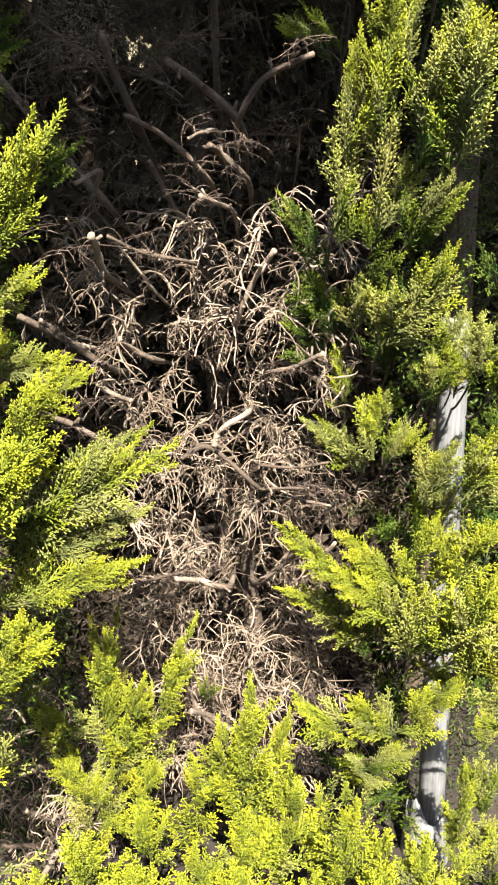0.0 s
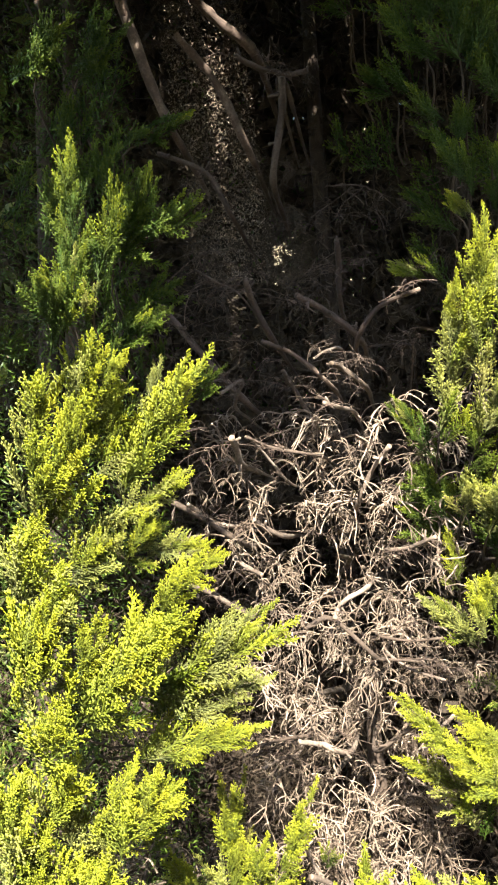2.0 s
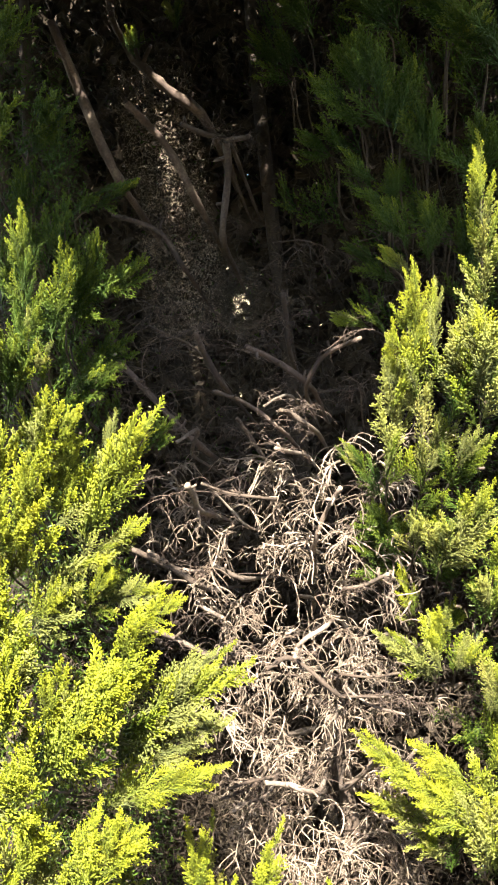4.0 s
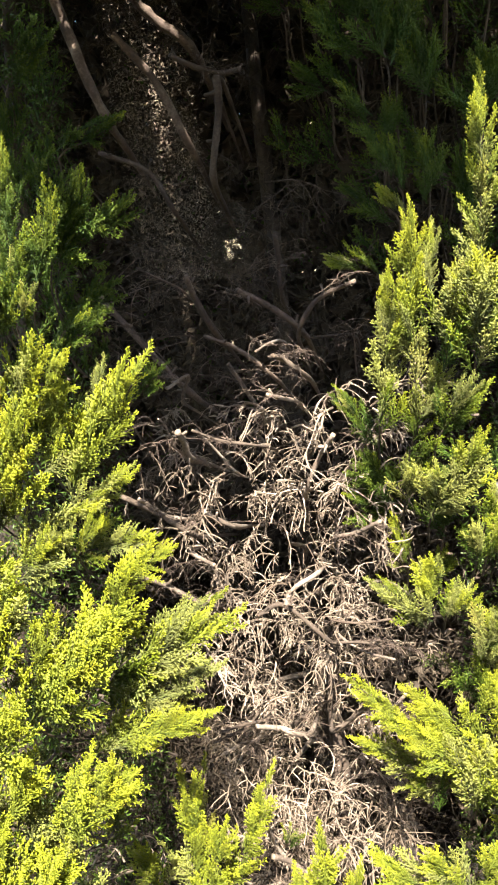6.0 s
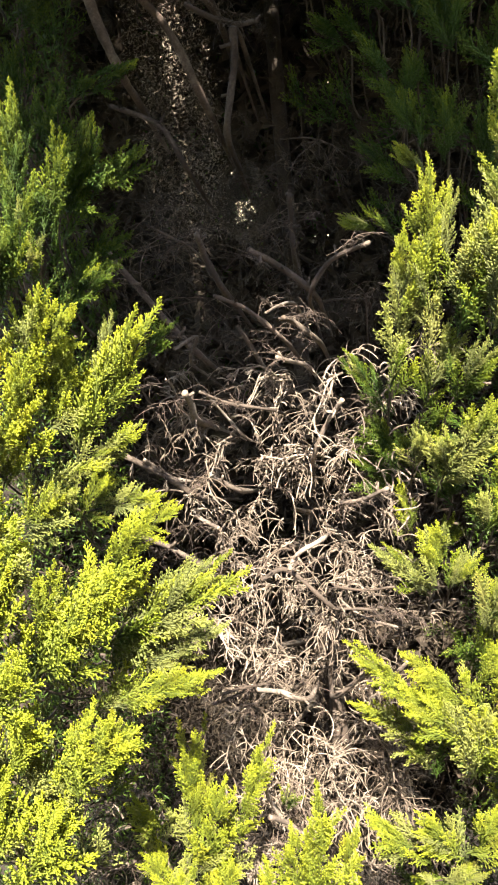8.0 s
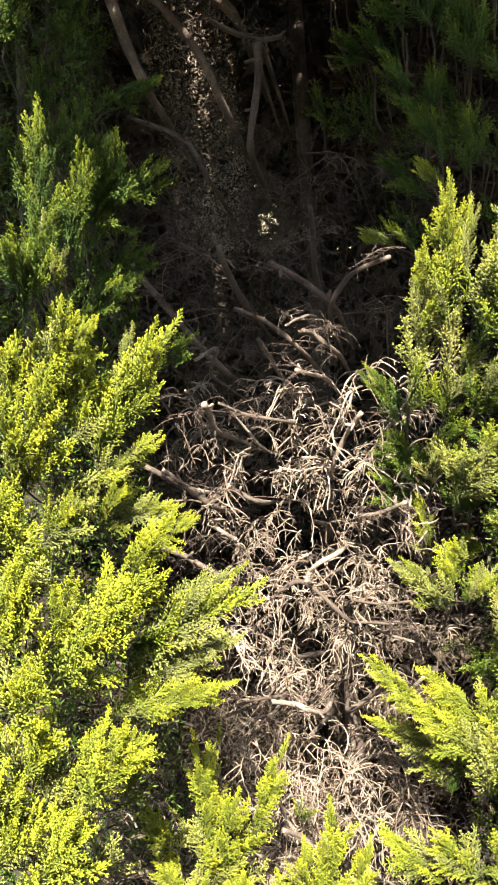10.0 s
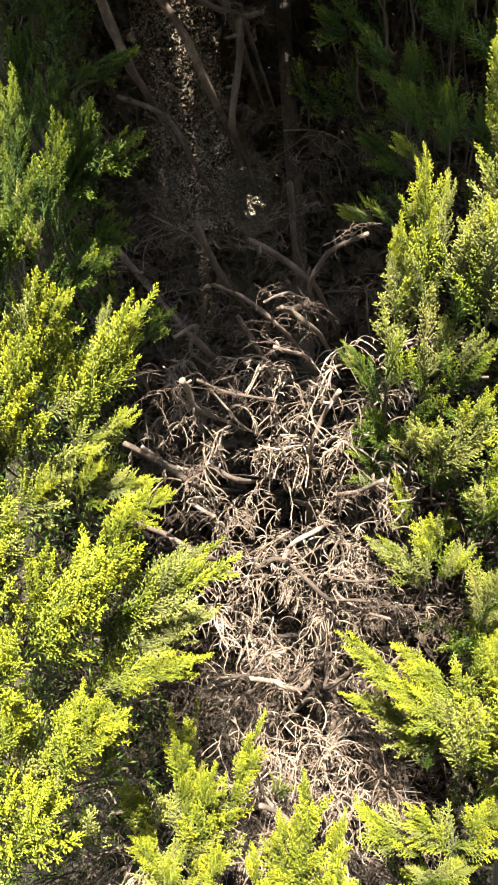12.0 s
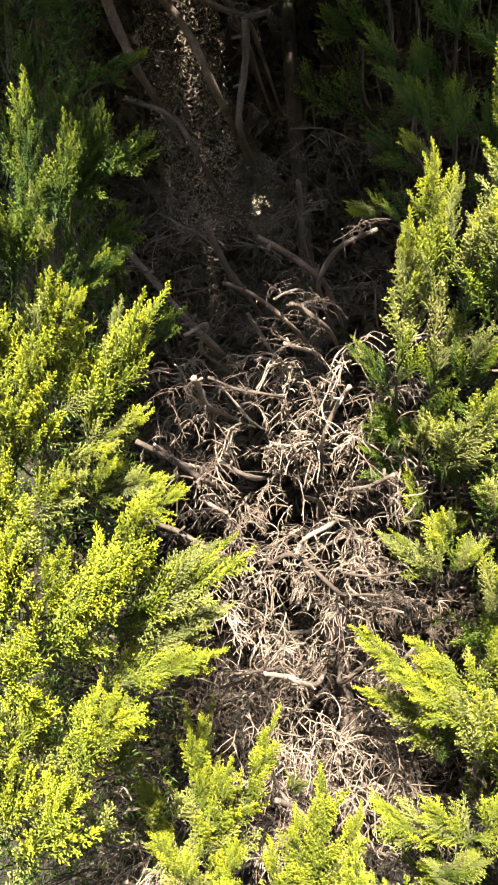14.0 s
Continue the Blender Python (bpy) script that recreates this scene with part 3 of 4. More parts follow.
bough(left, (-0.67, 1.3, 1.37), (-0.61, 1.25, 1.54), 0.12, 9, 0.7)
bough(left, (-0.42, 1.2, 0.92), (-0.31, 1.12, 1.14), 0.09, 10, 0.9)
bough(left, (-0.59, 1.38, 0.73), (-0.6, 1.32, 0.96), 0.10, 9, 0.5)
bough(left, (-0.51, 1.4, 0.7), (-0.52, 1.34, 0.89), 0.09, 9, 0.45)
bough(left, (-0.46, 1.46, 0.75), (-0.4, 1.4, 0.98), 0.08, 9, 0.4)
bough(left, (-0.69, 1.42, 1.1), (-0.64, 1.36, 1.31), 0.09, 9, 0.5)
bough(left, (-0.72, 1.44, 1.40), (-0.61, 1.35, 1.62), 0.11, 11, 0.6)
bough(left, (-0.73, 1.44, 1.62), (-0.62, 1.35, 1.84), 0.11, 11, 0.7)
bough(left, (-0.64, 1.48, 1.62), (-0.50, 1.42, 1.78), 0.09, 9, 0.4)
# Low gold on these boughs: greener growth, with the shade put into the colour.
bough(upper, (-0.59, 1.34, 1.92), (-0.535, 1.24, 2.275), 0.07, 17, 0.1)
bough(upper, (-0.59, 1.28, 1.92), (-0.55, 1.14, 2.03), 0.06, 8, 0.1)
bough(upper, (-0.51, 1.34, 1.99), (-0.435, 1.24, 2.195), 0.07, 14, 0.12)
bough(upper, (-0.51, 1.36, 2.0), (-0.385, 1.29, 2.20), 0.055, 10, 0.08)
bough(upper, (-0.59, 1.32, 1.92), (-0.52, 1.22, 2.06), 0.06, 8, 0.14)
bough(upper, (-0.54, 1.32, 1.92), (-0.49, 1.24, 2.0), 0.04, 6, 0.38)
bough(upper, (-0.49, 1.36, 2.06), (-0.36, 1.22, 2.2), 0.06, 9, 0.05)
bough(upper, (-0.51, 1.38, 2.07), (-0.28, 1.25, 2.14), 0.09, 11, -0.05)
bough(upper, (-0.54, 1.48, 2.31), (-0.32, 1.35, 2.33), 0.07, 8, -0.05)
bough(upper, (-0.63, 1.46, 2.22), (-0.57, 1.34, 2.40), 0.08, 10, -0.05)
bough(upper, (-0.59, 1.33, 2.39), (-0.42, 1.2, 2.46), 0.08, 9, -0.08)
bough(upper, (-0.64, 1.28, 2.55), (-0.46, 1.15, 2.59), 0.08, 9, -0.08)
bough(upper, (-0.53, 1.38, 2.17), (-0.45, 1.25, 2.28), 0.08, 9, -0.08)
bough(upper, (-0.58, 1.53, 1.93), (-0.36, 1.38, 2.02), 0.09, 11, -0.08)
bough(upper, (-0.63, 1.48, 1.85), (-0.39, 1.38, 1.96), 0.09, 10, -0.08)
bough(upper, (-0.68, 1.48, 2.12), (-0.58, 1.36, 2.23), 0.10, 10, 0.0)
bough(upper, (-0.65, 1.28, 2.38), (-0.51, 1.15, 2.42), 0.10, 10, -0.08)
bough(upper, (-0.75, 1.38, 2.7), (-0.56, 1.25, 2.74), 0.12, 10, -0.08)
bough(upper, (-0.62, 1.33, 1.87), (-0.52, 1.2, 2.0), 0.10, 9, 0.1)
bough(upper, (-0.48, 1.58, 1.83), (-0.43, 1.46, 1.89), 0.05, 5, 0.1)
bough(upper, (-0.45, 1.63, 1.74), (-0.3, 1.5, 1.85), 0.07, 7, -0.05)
bough(right, (0.16, 1.62, 1.68), (0.19, 1.5, 2.04), 0.09, 15, 0.55)
bough(right, (0.23, 1.58, 1.78), (0.21, 1.42, 2.16), 0.08, 15, 0.7)
bough(right, (0.26, 1.58, 1.88), (0.27, 1.5, 2.13), 0.07, 9, 0.55)
bough(right, (0.3, 1.55, 1.81), (0.33, 1.42, 2.04), 0.09, 13, 0.45)
bough(right, (0.37, 1.48, 1.97), (0.346, 1.32, 2.355), 0.07, 15, 0.65)
bough(right, (0.36, 1.5, 1.81), (0.36, 1.4, 2.05), 0.10, 12, 0.5)
bough(right, (0.17, 1.68, 2.03), (0.03, 1.62, 2.08), 0.05, 8, 0.3)
bough(right, (0.21, 1.6, 2.15), (0.14, 1.55, 2.21), 0.04, 5, 0.65)
bough(right, (0.29, 1.6, 1.66), (0.38, 1.5, 1.81), 0.08, 10, 0.35)
bough(right, (0.23, 1.65, 1.63), (0.3, 1.56, 1.86), 0.08, 11, 0.4)
bough(right, (0.16, 1.78, 1.62), (0.05, 1.72, 1.79), 0.06, 8, 0.15)
bough(right, (0.19, 1.8, 1.49), (0.1, 1.76, 1.63), 0.08, 9, 0.1)
bough(right, (0.22, 1.85, 1.44), (0.06, 1.8, 1.52), 0.07, 8, 0.1)
bough(right, (0.22, 1.7, 1.51), (0.23, 1.62, 1.62), 0.06, 7, 0.55)
bough(right, (0.28, 1.68, 1.47), (0.39, 1.56, 1.68), 0.10, 13, 0.6)
bough(right, (0.29, 1.68, 1.5), (0.3, 1.6, 1.62), 0.08, 8, 0.35)
bough(right, (0.23, 1.82, 1.3), (0.18, 1.76, 1.47), 0.05, 6, 0.82)
bough(right, (0.27, 1.76, 1.17), (0.27, 1.66, 1.4), 0.09, 11, 0.65)
bough(right, (0.32, 1.74, 1.21), (0.39, 1.68, 1.31), 0.07, 8, 0.6)
bough(right, (0.28, 1.82, 1.18), (0.12, 1.76, 1.31), 0.07, 9, 0.45)
bough(right, (0.39, 1.72, 1.36), (0.36, 1.66, 1.48), 0.08, 7, 0.35)
bough(right, (0.39, 1.72, 1.12), (0.45, 1.64, 1.3), 0.08, 10, 0.55)
bough(right, (0.46, 1.7, 1.12), (0.51, 1.6, 1.33), 0.09, 11, 0.6)
bough(right, (0.49, 1.72, 1.4), (0.47, 1.66, 1.55), 0.08, 8, 0.45)
bough(right, (0.5, 1.6, 1.4), (0.48, 1.5, 1.56), 0.12, 10, 0.45)
bough(right, (0.42, 1.74, 1.37), (0.47, 1.7, 1.46), 0.05, 6, 0.55)
bough(right, (0.32, 1.8, 1.41), (0.31, 1.74, 1.54), 0.09, 9, 0.1)
bough(right, (0.27, 1.86, 1.24), (0.33, 1.8, 1.38), 0.08, 8, 0.1)
bough(right, (0.26, 1.88, 1.45), (0.15, 1.84, 1.58), 0.08, 8, 0.05)
bough(right, (0.25, 1.8, 1.53), (0.25, 1.74, 1.64), 0.09, 9, 0.2)
bough(right, (0.42, 1.82, 1.0), (0.46, 1.78, 1.17), 0.09, 9, 0.45)
bough(right, (0.48, 1.85, 1.35), (0.45, 1.8, 1.49), 0.08, 8, 0.35)
bough(right, (0.43, 1.84, 1.43), (0.47, 1.8, 1.56), 0.08, 9, 0.4)
# Gold mostly near zero: green sprays, darkened in colour for the shade up here.
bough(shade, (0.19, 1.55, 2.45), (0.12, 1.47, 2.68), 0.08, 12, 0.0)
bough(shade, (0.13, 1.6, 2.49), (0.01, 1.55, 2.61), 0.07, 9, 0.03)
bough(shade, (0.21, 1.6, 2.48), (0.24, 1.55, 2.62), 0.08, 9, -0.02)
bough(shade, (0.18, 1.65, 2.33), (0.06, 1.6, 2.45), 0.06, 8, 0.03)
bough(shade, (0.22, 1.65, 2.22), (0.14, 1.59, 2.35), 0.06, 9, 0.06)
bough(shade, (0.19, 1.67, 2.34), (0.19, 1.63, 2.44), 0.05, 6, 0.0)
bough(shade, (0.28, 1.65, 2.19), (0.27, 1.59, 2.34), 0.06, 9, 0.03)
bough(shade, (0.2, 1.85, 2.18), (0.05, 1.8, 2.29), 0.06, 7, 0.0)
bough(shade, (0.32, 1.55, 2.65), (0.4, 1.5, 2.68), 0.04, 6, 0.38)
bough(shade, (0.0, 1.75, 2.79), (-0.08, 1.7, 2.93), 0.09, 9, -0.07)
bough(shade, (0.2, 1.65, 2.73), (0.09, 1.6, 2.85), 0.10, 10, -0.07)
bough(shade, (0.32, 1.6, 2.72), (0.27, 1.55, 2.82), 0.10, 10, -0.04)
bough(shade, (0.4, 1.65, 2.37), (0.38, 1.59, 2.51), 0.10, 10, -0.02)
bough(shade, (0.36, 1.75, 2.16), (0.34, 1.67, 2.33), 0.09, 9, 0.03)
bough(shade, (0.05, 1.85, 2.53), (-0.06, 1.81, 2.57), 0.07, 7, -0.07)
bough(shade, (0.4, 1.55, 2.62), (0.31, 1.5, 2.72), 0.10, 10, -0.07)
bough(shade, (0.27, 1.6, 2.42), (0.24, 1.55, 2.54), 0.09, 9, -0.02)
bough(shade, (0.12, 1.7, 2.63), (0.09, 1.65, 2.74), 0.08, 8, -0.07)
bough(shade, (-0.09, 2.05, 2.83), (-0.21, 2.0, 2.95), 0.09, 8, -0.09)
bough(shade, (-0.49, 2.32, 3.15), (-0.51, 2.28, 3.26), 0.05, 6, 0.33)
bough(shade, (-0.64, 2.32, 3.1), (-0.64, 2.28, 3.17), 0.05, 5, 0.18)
bough(lowright, (0.37, 1.78, 0.81), (0.07, 1.66, 1.09), 0.09, 15, 0.88)
bough(lowright, (0.41, 1.74, 0.89), (0.2, 1.64, 1.08), 0.09, 12, 0.83)
bough(lowright, (0.45, 1.74, 0.76), (0.18, 1.62, 1.0), 0.11, 14, 0.68)
bough(lowright, (0.35, 1.82, 0.74), (0.08, 1.74, 0.91), 0.09, 11, 0.63)
bough(lowright, (0.42, 1.68, 0.89), (0.42, 1.58, 1.13), 0.09, 11, 0.88)
bough(lowright, (0.44, 1.66, 0.95), (0.52, 1.56, 1.15), 0.09, 12, 0.78)
bough(lowright, (0.44, 1.62, 0.78), (0.51, 1.5, 1.06), 0.12, 14, 0.78)
bough(lowright, (0.38, 1.66, 0.76), (0.39, 1.58, 0.99), 0.11, 11, 0.63)
bough(lowright, (0.5, 1.6, 0.77), (0.54, 1.52, 0.92), 0.12, 10, 0.63)
bough(lowright, (0.29, 1.8, 0.7), (0.23, 1.76, 0.83), 0.08, 7, 0.33)
bough(lowright, (0.37, 1.68, 0.57), (0.5, 1.6, 0.79), 0.07, 11, 0.98)
bough(lowright, (0.3, 1.72, 0.51), (0.12, 1.66, 0.65), 0.09, 10, 0.73)
bough(lowright, (0.38, 1.72, 0.52), (0.25, 1.66, 0.68), 0.09, 10, 0.68)
bough(lowright, (0.3, 1.72, 0.44), (0.42, 1.66, 0.54), 0.07, 9, 0.58)
bough(lowright, (0.4, 1.8, 0.32), (0.25, 1.76, 0.46), 0.08, 8, 0.28)
bough(lowright, (0.67, 1.98, 0.32), (0.66, 1.94, 0.5), 0.08, 8, 0.63)
bough(lowright, (0.59, 1.66, 0.37), (0.54, 1.6, 0.58), 0.10, 9, 0.43)
bough(lowright, (0.58, 1.6, 0.23), (0.55, 1.55, 0.46), 0.11, 10, 0.48)
bough(lowright, (0.6, 1.6, 0.63), (0.54, 1.55, 0.82), 0.10, 9, 0.53)
bough(lowright, (0.46, 1.75, 0.71), (0.45, 1.7, 0.91), 0.10, 10, 0.63)
bough(lowright, (0.54, 1.78, 0.58), (0.44, 1.72, 0.75), 0.09, 9, 0.63)
bough(lowright, (0.39, 1.82, 0.94), (0.47, 1.78, 1.1), 0.08, 8, 0.68)
bough(low, (-0.3, 1.72, 0.36), (-0.32, 1.58, 0.9), 0.11, 15, 0.81)
bough(low, (-0.27, 1.74, 0.38), (-0.1, 1.62, 0.88), 0.10, 16, 0.81)
bough(low, (-0.35, 1.76, 0.49), (-0.28, 1.7, 0.86), 0.08, 9, 0.56)
bough(low, (-0.39, 1.7, 0.49), (-0.45, 1.62, 0.68), 0.09, 10, 0.61)
bough(low, (-0.32, 1.62, 0.39), (-0.42, 1.56, 0.58), 0.08, 10, 0.76)
bough(low, (-0.31, 1.68, 0.39), (-0.2, 1.56, 0.78), 0.10, 13, 0.76)
bough(low, (-0.24, 1.6, 0.33), (-0.17, 1.5, 0.63), 0.08, 11, 0.81)
bough(low, (-0.35, 1.6, 0.3), (-0.27, 1.5, 0.6), 0.09, 11, 0.66)
bough(low, (0.01, 1.6, 0.31), (0.03, 1.46, 0.85), 0.11, 17, 1.01)
bough(low, (-0.03, 1.62, 0.39), (-0.04, 1.52, 0.69), 0.09, 11, 0.91)
bough(low, (0.06, 1.62, 0.4), (0.1, 1.54, 0.72), 0.08, 10, 0.86)
bough(low, (-0.1, 1.58, 0.32), (-0.09, 1.48, 0.64), 0.09, 11, 0.91)
bough(low, (0.1, 1.5, 0.3), (0.11, 1.4, 0.69), 0.10, 13, 0.81)
bough(low, (0.18, 1.52, 0.28), (0.17, 1.44, 0.6), 0.08, 10, 0.96)
bough(low, (0.22, 1.46, 0.29), (0.22, 1.36, 0.67), 0.10, 13, 1.06)
bough(low, (0.29, 1.44, 0.32), (0.3, 1.36, 0.57), 0.08, 9, 1.06)
bough(low, (0.39, 1.44, 0.29), (0.36, 1.38, 0.54), 0.10, 10, 0.76)
bough(low, (0.47, 1.46, 0.3), (0.44, 1.38, 0.71), 0.07, 12, 1.01)
bough(low, (0.0, 1.46, 0.26), (0.02, 1.36, 0.61), 0.11, 13, 0.71)
bough(low, (-0.09, 1.4, 0.29), (-0.07, 1.3, 0.58), 0.10, 11, 1.06)
bough(low, (-0.19, 1.5, 0.3), (-0.2, 1.42, 0.57), 0.10, 11, 0.96)
bough(low, (-0.32, 1.4, 0.31), (-0.26, 1.3, 0.61), 0.12, 13, 1.06)
bough(low, (-0.21, 1.38, 0.3), (-0.2, 1.3, 0.54), 0.12, 11, 0.96)
bough(low, (0.05, 1.36, 0.3), (-0.01, 1.28, 0.56), 0.12, 11, 0.96)
bough(low, (0.17, 1.36, 0.28), (0.13, 1.28, 0.54), 0.12, 11, 1.01)
bough(low, (0.33, 1.36, 0.28), (0.26, 1.3, 0.53), 0.12, 11, 0.96)
bough(low, (-0.43, 1.42, 0.25), (-0.4, 1.36, 0.45), 0.12, 10, 0.96)
bough(low, (-0.13, 1.3, 0.36), (-0.12, 1.24, 0.55), 0.12, 10, 0.96)
bough(low, (0.23, 1.3, 0.33), (0.19, 1.24, 0.53), 0.12, 10, 1.01)
bough(low, (0.44, 1.34, 0.31), (0.39, 1.3, 0.51), 0.10, 10, 0.86)
bough(low, (0.08, 1.5, 0.34), (0.06, 1.44, 0.53), 0.10, 10, 0.66)
bough(low, (-0.1, 1.9, 0.52), (-0.08, 1.88, 0.6), 0.04, 3, 0.26)


# shaded boughs deeper in, behind the outer plumes
def fill(root, count, x0, x1, y0, y1, z0, z1, lean, gold):
    for _ in range(count):
        b = Vector((random.uniform(x0, x1), random.uniform(y0, y1), random.uniform(z0, z1)))
        tip = b + Vector((lean * random.uniform(0.02, 0.16), random.uniform(-0.14, -0.04), random.uniform(0.04, 0.2)))
        bough(root, b, tip, random.uniform(0.08, 0.12), 7, gold, True)


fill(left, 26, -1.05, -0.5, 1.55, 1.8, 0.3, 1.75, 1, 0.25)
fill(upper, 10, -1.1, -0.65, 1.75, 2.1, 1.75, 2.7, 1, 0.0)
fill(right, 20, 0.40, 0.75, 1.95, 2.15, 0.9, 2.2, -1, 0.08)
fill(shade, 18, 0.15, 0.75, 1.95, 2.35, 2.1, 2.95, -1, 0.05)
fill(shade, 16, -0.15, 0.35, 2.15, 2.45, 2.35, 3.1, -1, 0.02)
fill(lowright, 8, 0.60, 0.85, 1.5, 1.75, 0.03, 0.3, 0, 0.5)
fill(lowright, 9, 0.22, 0.48, 1.98, 2.2, 0.02, 0.4, 0, 0.05)
fill(lowright, 18, 0.38, 0.8, 2.08, 2.22, 0.15, 1.0, -1, 0.2)
fill(left, 16, -1.0, -0.45, 1.45, 1.65, 0.05, 0.6, 1, 0.35)
fill(low, 14, -0.4, 0.40, 1.35, 1.65, 0.02, 0.25, 0, 0.75)
fill(low, 16, -0.4, 0.45, 1.7, 1.95, 0.05, 0.3, 0, 0.4)


# ---- the thicket behind, and the unseen shading crown above ----
def flecks(name, label, category, count, box, size, material, keep, slim=0.33):
    """A mass of small leaf blades that nobody could count."""
    rng = np.random.default_rng(len(name) + count)
    lo, hi = np.array(box[0]), np.array(box[1])
    c = lo + rng.random((count, 3)) * (hi - lo)
    c = c[keep(c)]
    n = len(c)
    a = rng.normal(size=(n, 3))
    a /= np.linalg.norm(a, axis=1)[:, None]
    b = np.cross(a, rng.normal(size=(n, 3)))
    b /= np.linalg.norm(b, axis=1)[:, None]
    s = size * (0.6 + 0.8 * rng.random((n, 1)))
    v = np.stack([c - a * s, c + b * s * slim, c + a * s, c - b * s * slim], 1).reshape(-1, 3)
    f = np.arange(n * 4).reshape(-1, 4)
    me = bpy.data.meshes.new(name)
    me.from_pydata(v.tolist(), [], f.tolist())
    me.attributes.new("young", 'FLOAT', 'POINT').data.foreach_set("value", np.repeat(rng.random(n).astype(np.float32) * 0.7, 4))
    me.materials.append(material)
    ob = new(name, me)
    return tagged(ob, label, category, kind="stuff")


def thicket(c):
    """All but a thin place, lined up with the view, through which the added bright wall behind glints."""
    dy = c[:, 1] - 2.3
    x, z = c[:, 0] + 0.29 + 0.185 * dy, c[:, 2] - 2.24 - 0.195 * dy
    chink = np.minimum((x / (0.040 + 0.012 * dy)) ** 2 + (z / (0.10 + 0.03 * dy)) ** 2, ((x - 0.10) / (0.026 + 0.012 * dy)) ** 2 + ((z - 0.06) / (0.05 + 0.03 * dy)) ** 2) < 1
    return ~chink | (np.sin(c[:, 0] * 9000) > 0.85)


def thin(c):
    return c[:, 1] > 2.45 + 0.12 * np.sin(c[:, 0] * 5) * np.sin(c[:, 2] * 4)


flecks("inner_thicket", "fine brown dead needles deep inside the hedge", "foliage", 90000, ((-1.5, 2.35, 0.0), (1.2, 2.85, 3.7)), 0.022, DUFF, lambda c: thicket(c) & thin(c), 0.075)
# The pale colour of these needles also carries the sun's dapple on dead twigs.
flecks("dry_needles", "dry needles caught in the twigs, pale for the sun's dapple", "foliage", 22000, ((-0.80, 2.22, 2.15), (-0.26, 2.42, 3.05)), 0.0055, DEAD,
       lambda c: np.abs(c[:, 0] + 0.52 + 0.25 * (c[:, 2] - 2.6) * 0.6) < 0.13, 0.22)
flecks("glint_needles", "fine dry needles before a chink of daylight", "foliage", 7000, ((-0.37, 2.2, 2.12), (-0.21, 2.4, 2.39)), 0.0062, DUFF, lambda c: ((c[:, 0] + 0.29) / 0.075) ** 2 + ((c[:, 2] - 2.25) / 0.12) ** 2 < 1, 0.25)
flecks("low_dry_needles", "brown dry needles and litter at the hedge's foot", "foliage", 14000, ((-1.0, 2.1, 0.0), (0.65, 2.5, 0.75)), 0.016, DUFF, lambda c: c[:, 2] < 0.75 - 0.8 * np.abs(c[:, 0] + 0.3) * (c[:, 0] > -0.3), 0.10)
for flank in (-1, 1):
    flecks("hedge_flank_foliage", "golden green foliage of the hedge further along", "foliage", 16000, ((-3.4, 1.4, 0.0), (3.2, 2.8, 3.3)), 0.05, OLIVE,
           lambda c: (c[:, 0] * flank > 1.35) & (c[:, 1] > 1.55 + 0.1 * np.sin(c[:, 0] * 5) * np.sin(c[:, 2] * 4)))
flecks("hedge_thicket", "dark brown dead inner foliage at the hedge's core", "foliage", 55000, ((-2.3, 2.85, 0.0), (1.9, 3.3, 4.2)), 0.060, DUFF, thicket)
flecks("hedge_back_foliage", "green foliage on the far side of the hedge", "foliage", 60000, ((-2.3, 3.2, 0.0), (1.9, 3.6, 4.4)), 0.062, GREEN, thicket)
flecks("inner_foliage", "dark green inner foliage behind the outer plumes", "foliage", 230000, ((-1.4, 1.5, 0.0), (1.1, 2.4, 2.9)), 0.009, GREEN,
       lambda c: np.where(c[:, 0] < 0, (c[:, 0] < -0.40 - 0.22 * (c[:, 1] - 1.5) - 0.12 * (c[:, 2] - 1.0)) & (c[:, 1] > 1.64) & (c[:, 1] < 2.15),
                          (c[:, 0] > 0.40) & (c[:, 1] > 2.04)), 0.20)


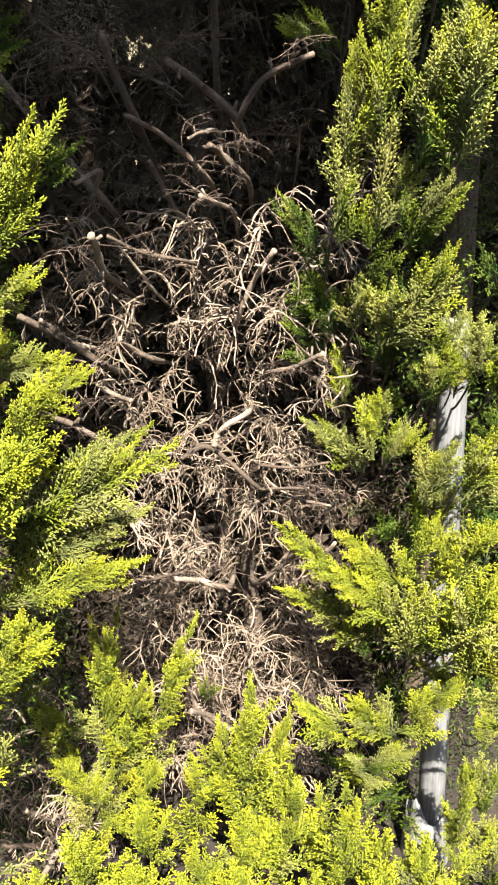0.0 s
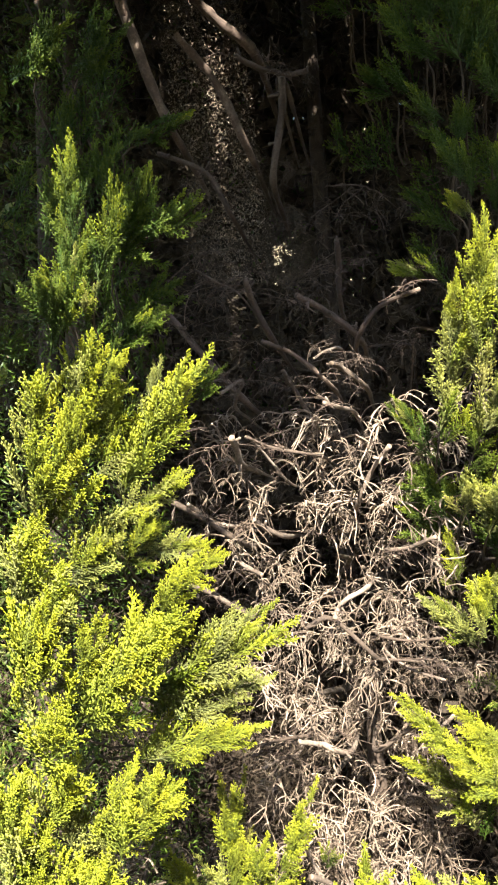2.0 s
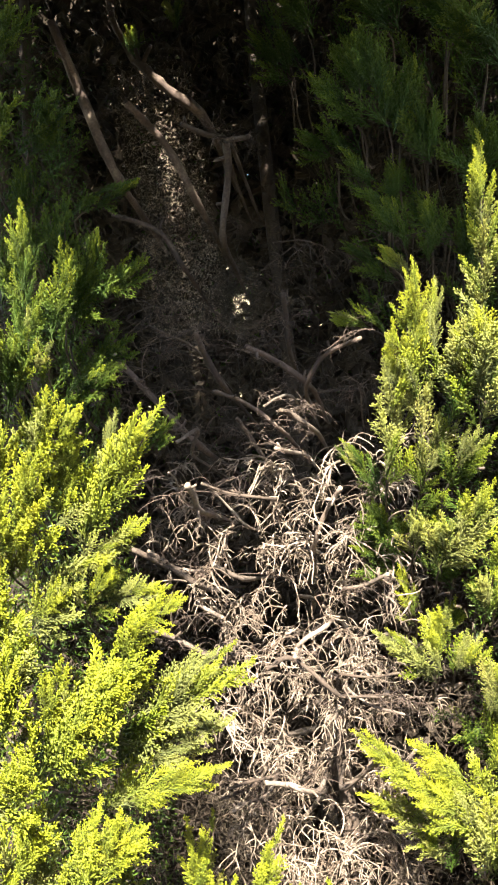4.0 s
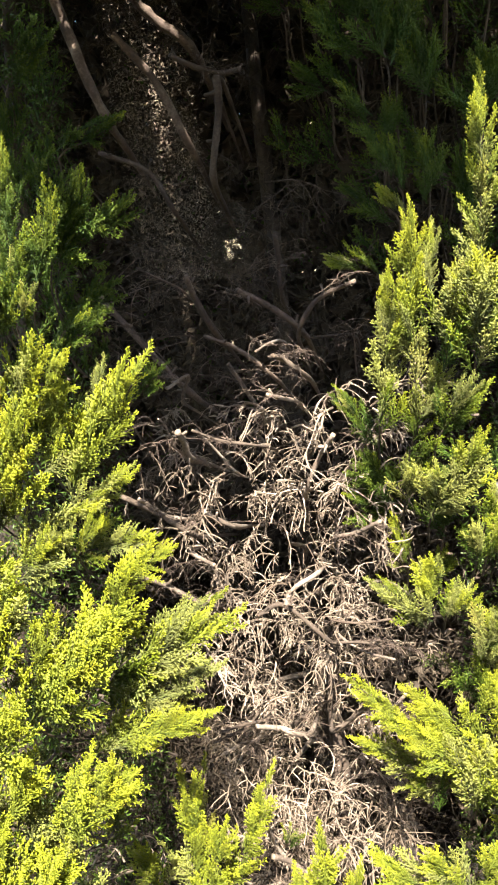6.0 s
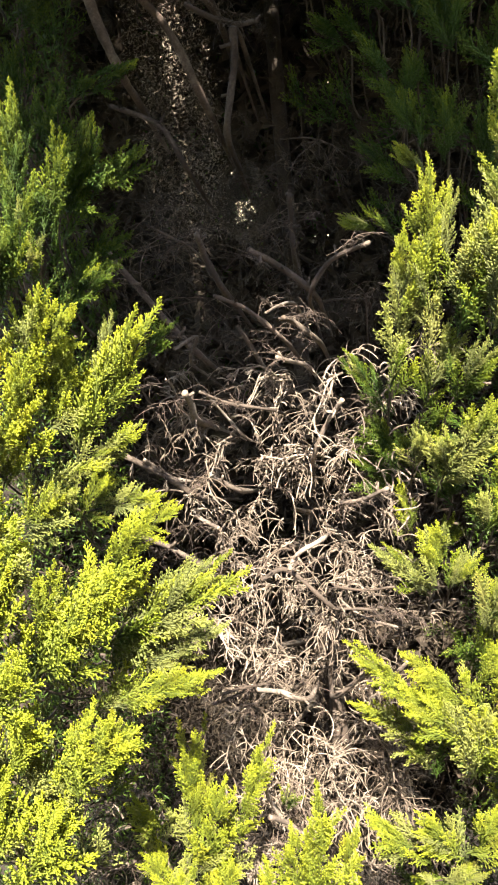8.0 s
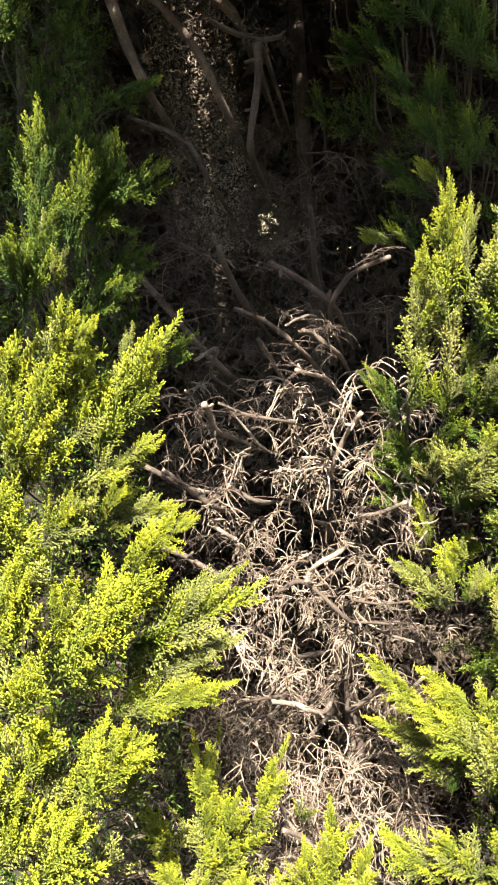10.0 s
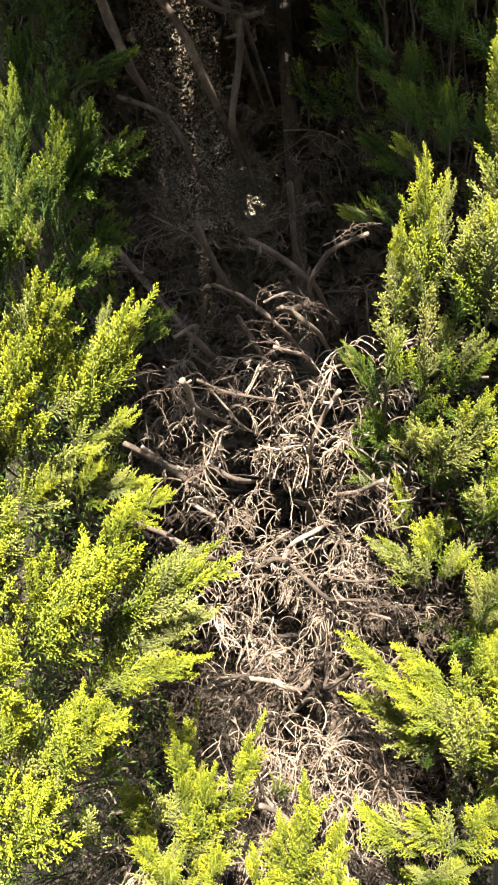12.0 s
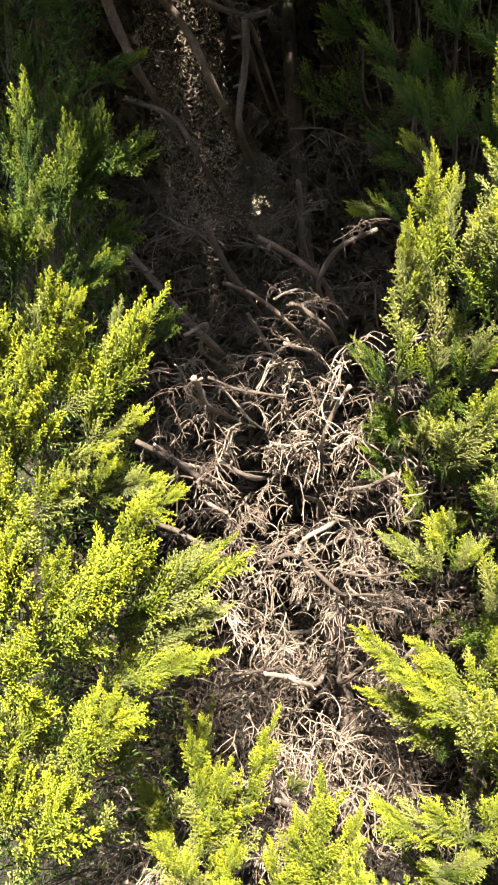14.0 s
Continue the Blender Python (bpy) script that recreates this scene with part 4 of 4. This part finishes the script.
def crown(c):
    """Outline of the unseen overhang added for shade, with a few chinks cut so the sun reaches chosen limbs behind."""
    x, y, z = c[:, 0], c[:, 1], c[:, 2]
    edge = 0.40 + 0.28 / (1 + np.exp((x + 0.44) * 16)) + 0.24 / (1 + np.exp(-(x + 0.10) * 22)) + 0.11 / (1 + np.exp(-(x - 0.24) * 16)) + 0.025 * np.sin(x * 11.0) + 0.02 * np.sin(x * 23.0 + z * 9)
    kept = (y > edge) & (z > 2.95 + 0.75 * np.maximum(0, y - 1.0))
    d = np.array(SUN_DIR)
    # Each chink runs along the sun's direction from a spot chosen to be lit.
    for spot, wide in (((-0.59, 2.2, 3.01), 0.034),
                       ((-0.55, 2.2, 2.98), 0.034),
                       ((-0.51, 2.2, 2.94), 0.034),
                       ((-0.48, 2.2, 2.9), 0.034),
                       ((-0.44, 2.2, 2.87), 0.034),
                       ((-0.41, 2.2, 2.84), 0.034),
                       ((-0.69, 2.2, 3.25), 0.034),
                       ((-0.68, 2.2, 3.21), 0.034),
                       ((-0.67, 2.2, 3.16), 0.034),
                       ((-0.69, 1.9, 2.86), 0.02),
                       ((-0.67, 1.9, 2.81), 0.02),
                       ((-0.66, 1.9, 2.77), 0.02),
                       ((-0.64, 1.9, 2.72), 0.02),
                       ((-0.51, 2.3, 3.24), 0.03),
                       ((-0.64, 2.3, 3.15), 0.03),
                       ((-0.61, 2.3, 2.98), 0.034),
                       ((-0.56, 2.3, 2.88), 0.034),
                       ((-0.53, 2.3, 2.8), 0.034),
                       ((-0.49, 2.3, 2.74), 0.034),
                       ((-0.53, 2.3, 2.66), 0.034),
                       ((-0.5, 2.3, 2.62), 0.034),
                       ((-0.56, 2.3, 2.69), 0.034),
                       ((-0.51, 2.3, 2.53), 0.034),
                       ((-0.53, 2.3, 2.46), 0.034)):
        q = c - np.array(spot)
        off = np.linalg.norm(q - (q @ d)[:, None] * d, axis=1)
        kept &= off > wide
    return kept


# Out of view: both masses are added only to cast the upper shade.
flecks("hedge_crown_foliage", "unseen green overhang added to shade the hedge's upper part", "foliage", 70000, ((-2.6, 0.3, 2.95), (2.4, 3.3, 4.6)), 0.068, GREEN, crown)
flecks("hedge_crown_skirt", "dense green underside of the unseen overhang, added to firm its shadow edge", "foliage", 62000, ((-1.5, 0.3, 2.95), (1.4, 1.35, 3.4)), 0.038, GREEN, crown)

# ---- post and ground ----
def post():
    t = Tubes()
    foot = Vector((0.545, 1.95, 0))
    top = Vector((0.497, 1.95, 1.52))
    rings = 24
    first = len(t.v)
    for i in range(rings + 1):
        s = i / rings
        c = foot.lerp(top, s) - foot
        for k in range(20):
            a = 2 * math.pi * k / 20
            r = 0.036 * (1 + 0.03 * math.sin(3 * a + 2 * s) + 0.02 * math.sin(7 * a + 9 * s))
            t.v.append(c + Vector((math.cos(a) * r, math.sin(a) * r, 0)))
            t.y.append(0)
    for i in range(rings):
        for k in range(20):
            a, b = i * 20 + k, i * 20 + (k + 1) % 20
            t.f.append((a, b, b + 20, a + 20))
            t.k.append(0)
    t.f.append(tuple(rings * 20 + k for k in range(20)))
    t.k.append(0)
    m, nt, bsdf = base_material("weathered_grey_paint")
    streak = noise_node(nt, 1.0, 6.0)
    mp = nt.nodes.new("ShaderNodeMapping")
    mp.inputs["Scale"].default_value = (90, 90, 6)
    nt.links.new(nt.nodes["Texture Coordinate"].outputs["Object"], mp.inputs[0])
    nt.links.new(mp.outputs[0], streak.inputs["Vector"])
    blot = noise_node(nt, 14.0, 5.0)
    r = ramp_node(nt, streak.outputs[0], (0.3, (0.08, 0.08, 0.082)), (0.5, (0.15, 0.15, 0.15)), (0.7, (0.22, 0.219, 0.213)))
    r2 = ramp_node(nt, blot.outputs[0], (0.35, (0.7, 0.68, 0.64)), (0.6, (1, 1, 1)))
    nt.links.new(mix_node(nt, 'MULTIPLY', 1.0, r.outputs[0], r2.outputs[0]), bsdf.inputs["Base Color"])
    bsdf.inputs["Roughness"].default_value = 0.6
    bump(nt, bsdf, streak.outputs[0], 0.5, 0.002)
    root = new("fence_post")
    root.location = foot
    tagged(root, "weathered grey round fence post with a torn sleeve", "post")
    part("pole", t.mesh("pole", m), root)
    # the torn sleeve round its foot
    s = Tubes()
    n = 40
    for wall in (0, 1):
        for lvl in range(6):
            for k in range(n):
                a = 2 * math.pi * k / n
                peak = math.exp(-((a - 3.9) / 0.28) ** 2)
                high = 0.15 + 0.012 * math.sin(5 * a) + 0.06 * peak
                rad = 0.060 + 0.010 * peak * (lvl / 5) - 0.004 * wall + 0.008 * (1 - lvl / 5)
                s.v.append(Vector((math.cos(a) * rad - 0.014, math.sin(a) * rad, high * lvl / 5)))
                s.y.append(0)
    for lvl in range(5):
        for k in range(n):
            a, b = lvl * n + k, lvl * n + (k + 1) % n
            s.f.append((a, b, b + n, a + n))
            w = 6 * n
            s.f.append((w + b, w + a, w + a + n, w + b + n))
            s.k += [0, 0]
    for k in range(n):
        a, b = 5 * n + k, 5 * n + (k + 1) % n
        s.f.append((a, b, b + 6 * n, a + 6 * n))
        s.k.append(0)
    part("sleeve", s.mesh("sleeve", m), root, "torn grey sleeve round the foot")


post()


def make_ground():
    bm = bmesh.new()
    n = 60
    span = [(-1 if i < n / 2 else 1) * 400 * abs(2 * i / n - 1) ** 4 for i in range(n + 1)]
    grid = [[bm.verts.new((x, y + 1.5, 0.03 * noise.noise((x * 1.7, y * 1.7, 0)) if abs(x) < 6 and abs(y) < 6 else 0)) for x in span] for y in span]
    for j in range(n):
        for i in range(n):
            bm.faces.new((grid[j][i], grid[j][i + 1], grid[j + 1][i + 1], grid[j + 1][i]))
    me = bpy.data.meshes.new("ground")
    bm.to_mesh(me)
    bm.free()
    me.materials.append(woody("leaf_litter_soil", (0.010, 0.0075, 0.005), (0.022, 0.016, 0.011), (0.045, 0.034, 0.023), 8.0, 0.95, 0.02))
    tagged(new("ground", me), "dark bare soil with dry needle litter", "ground", kind="structure")


make_ground()


def make_wall(name, y, height, label, dark, mid, pale):
    bm = bmesh.new()
    bmesh.ops.create_cube(bm, size=1.0)
    bmesh.ops.scale(bm, vec=(22.0, 0.25, height + 0.1), verts=bm.verts)
    bmesh.ops.translate(bm, vec=(0, y, height / 2 - 0.05), verts=bm.verts)
    me = bpy.data.meshes.new(name)
    bm.to_mesh(me)
    bm.free()
    me.materials.append(woody("render_of_" + name, dark, mid, pale, 5.0, 0.9, 0.003))
    tagged(new(name, me), label, "wall", kind="structure")


# Unseen wall, added behind the viewer to hold back light from the sky.
make_wall("wall_south", -3.0, 2.8, "unseen plain grey rendered wall added to cut the sky light", (0.16, 0.15, 0.135), (0.20, 0.19, 0.17), (0.24, 0.23, 0.21))
# Added behind the hedge so that its chink glints warm white.
make_wall("wall_north", 9.5, 5.0, "unseen cream rendered wall added to brighten the chink in the hedge", (0.22, 0.18, 0.11), (0.30, 0.25, 0.16), (0.36, 0.30, 0.20))
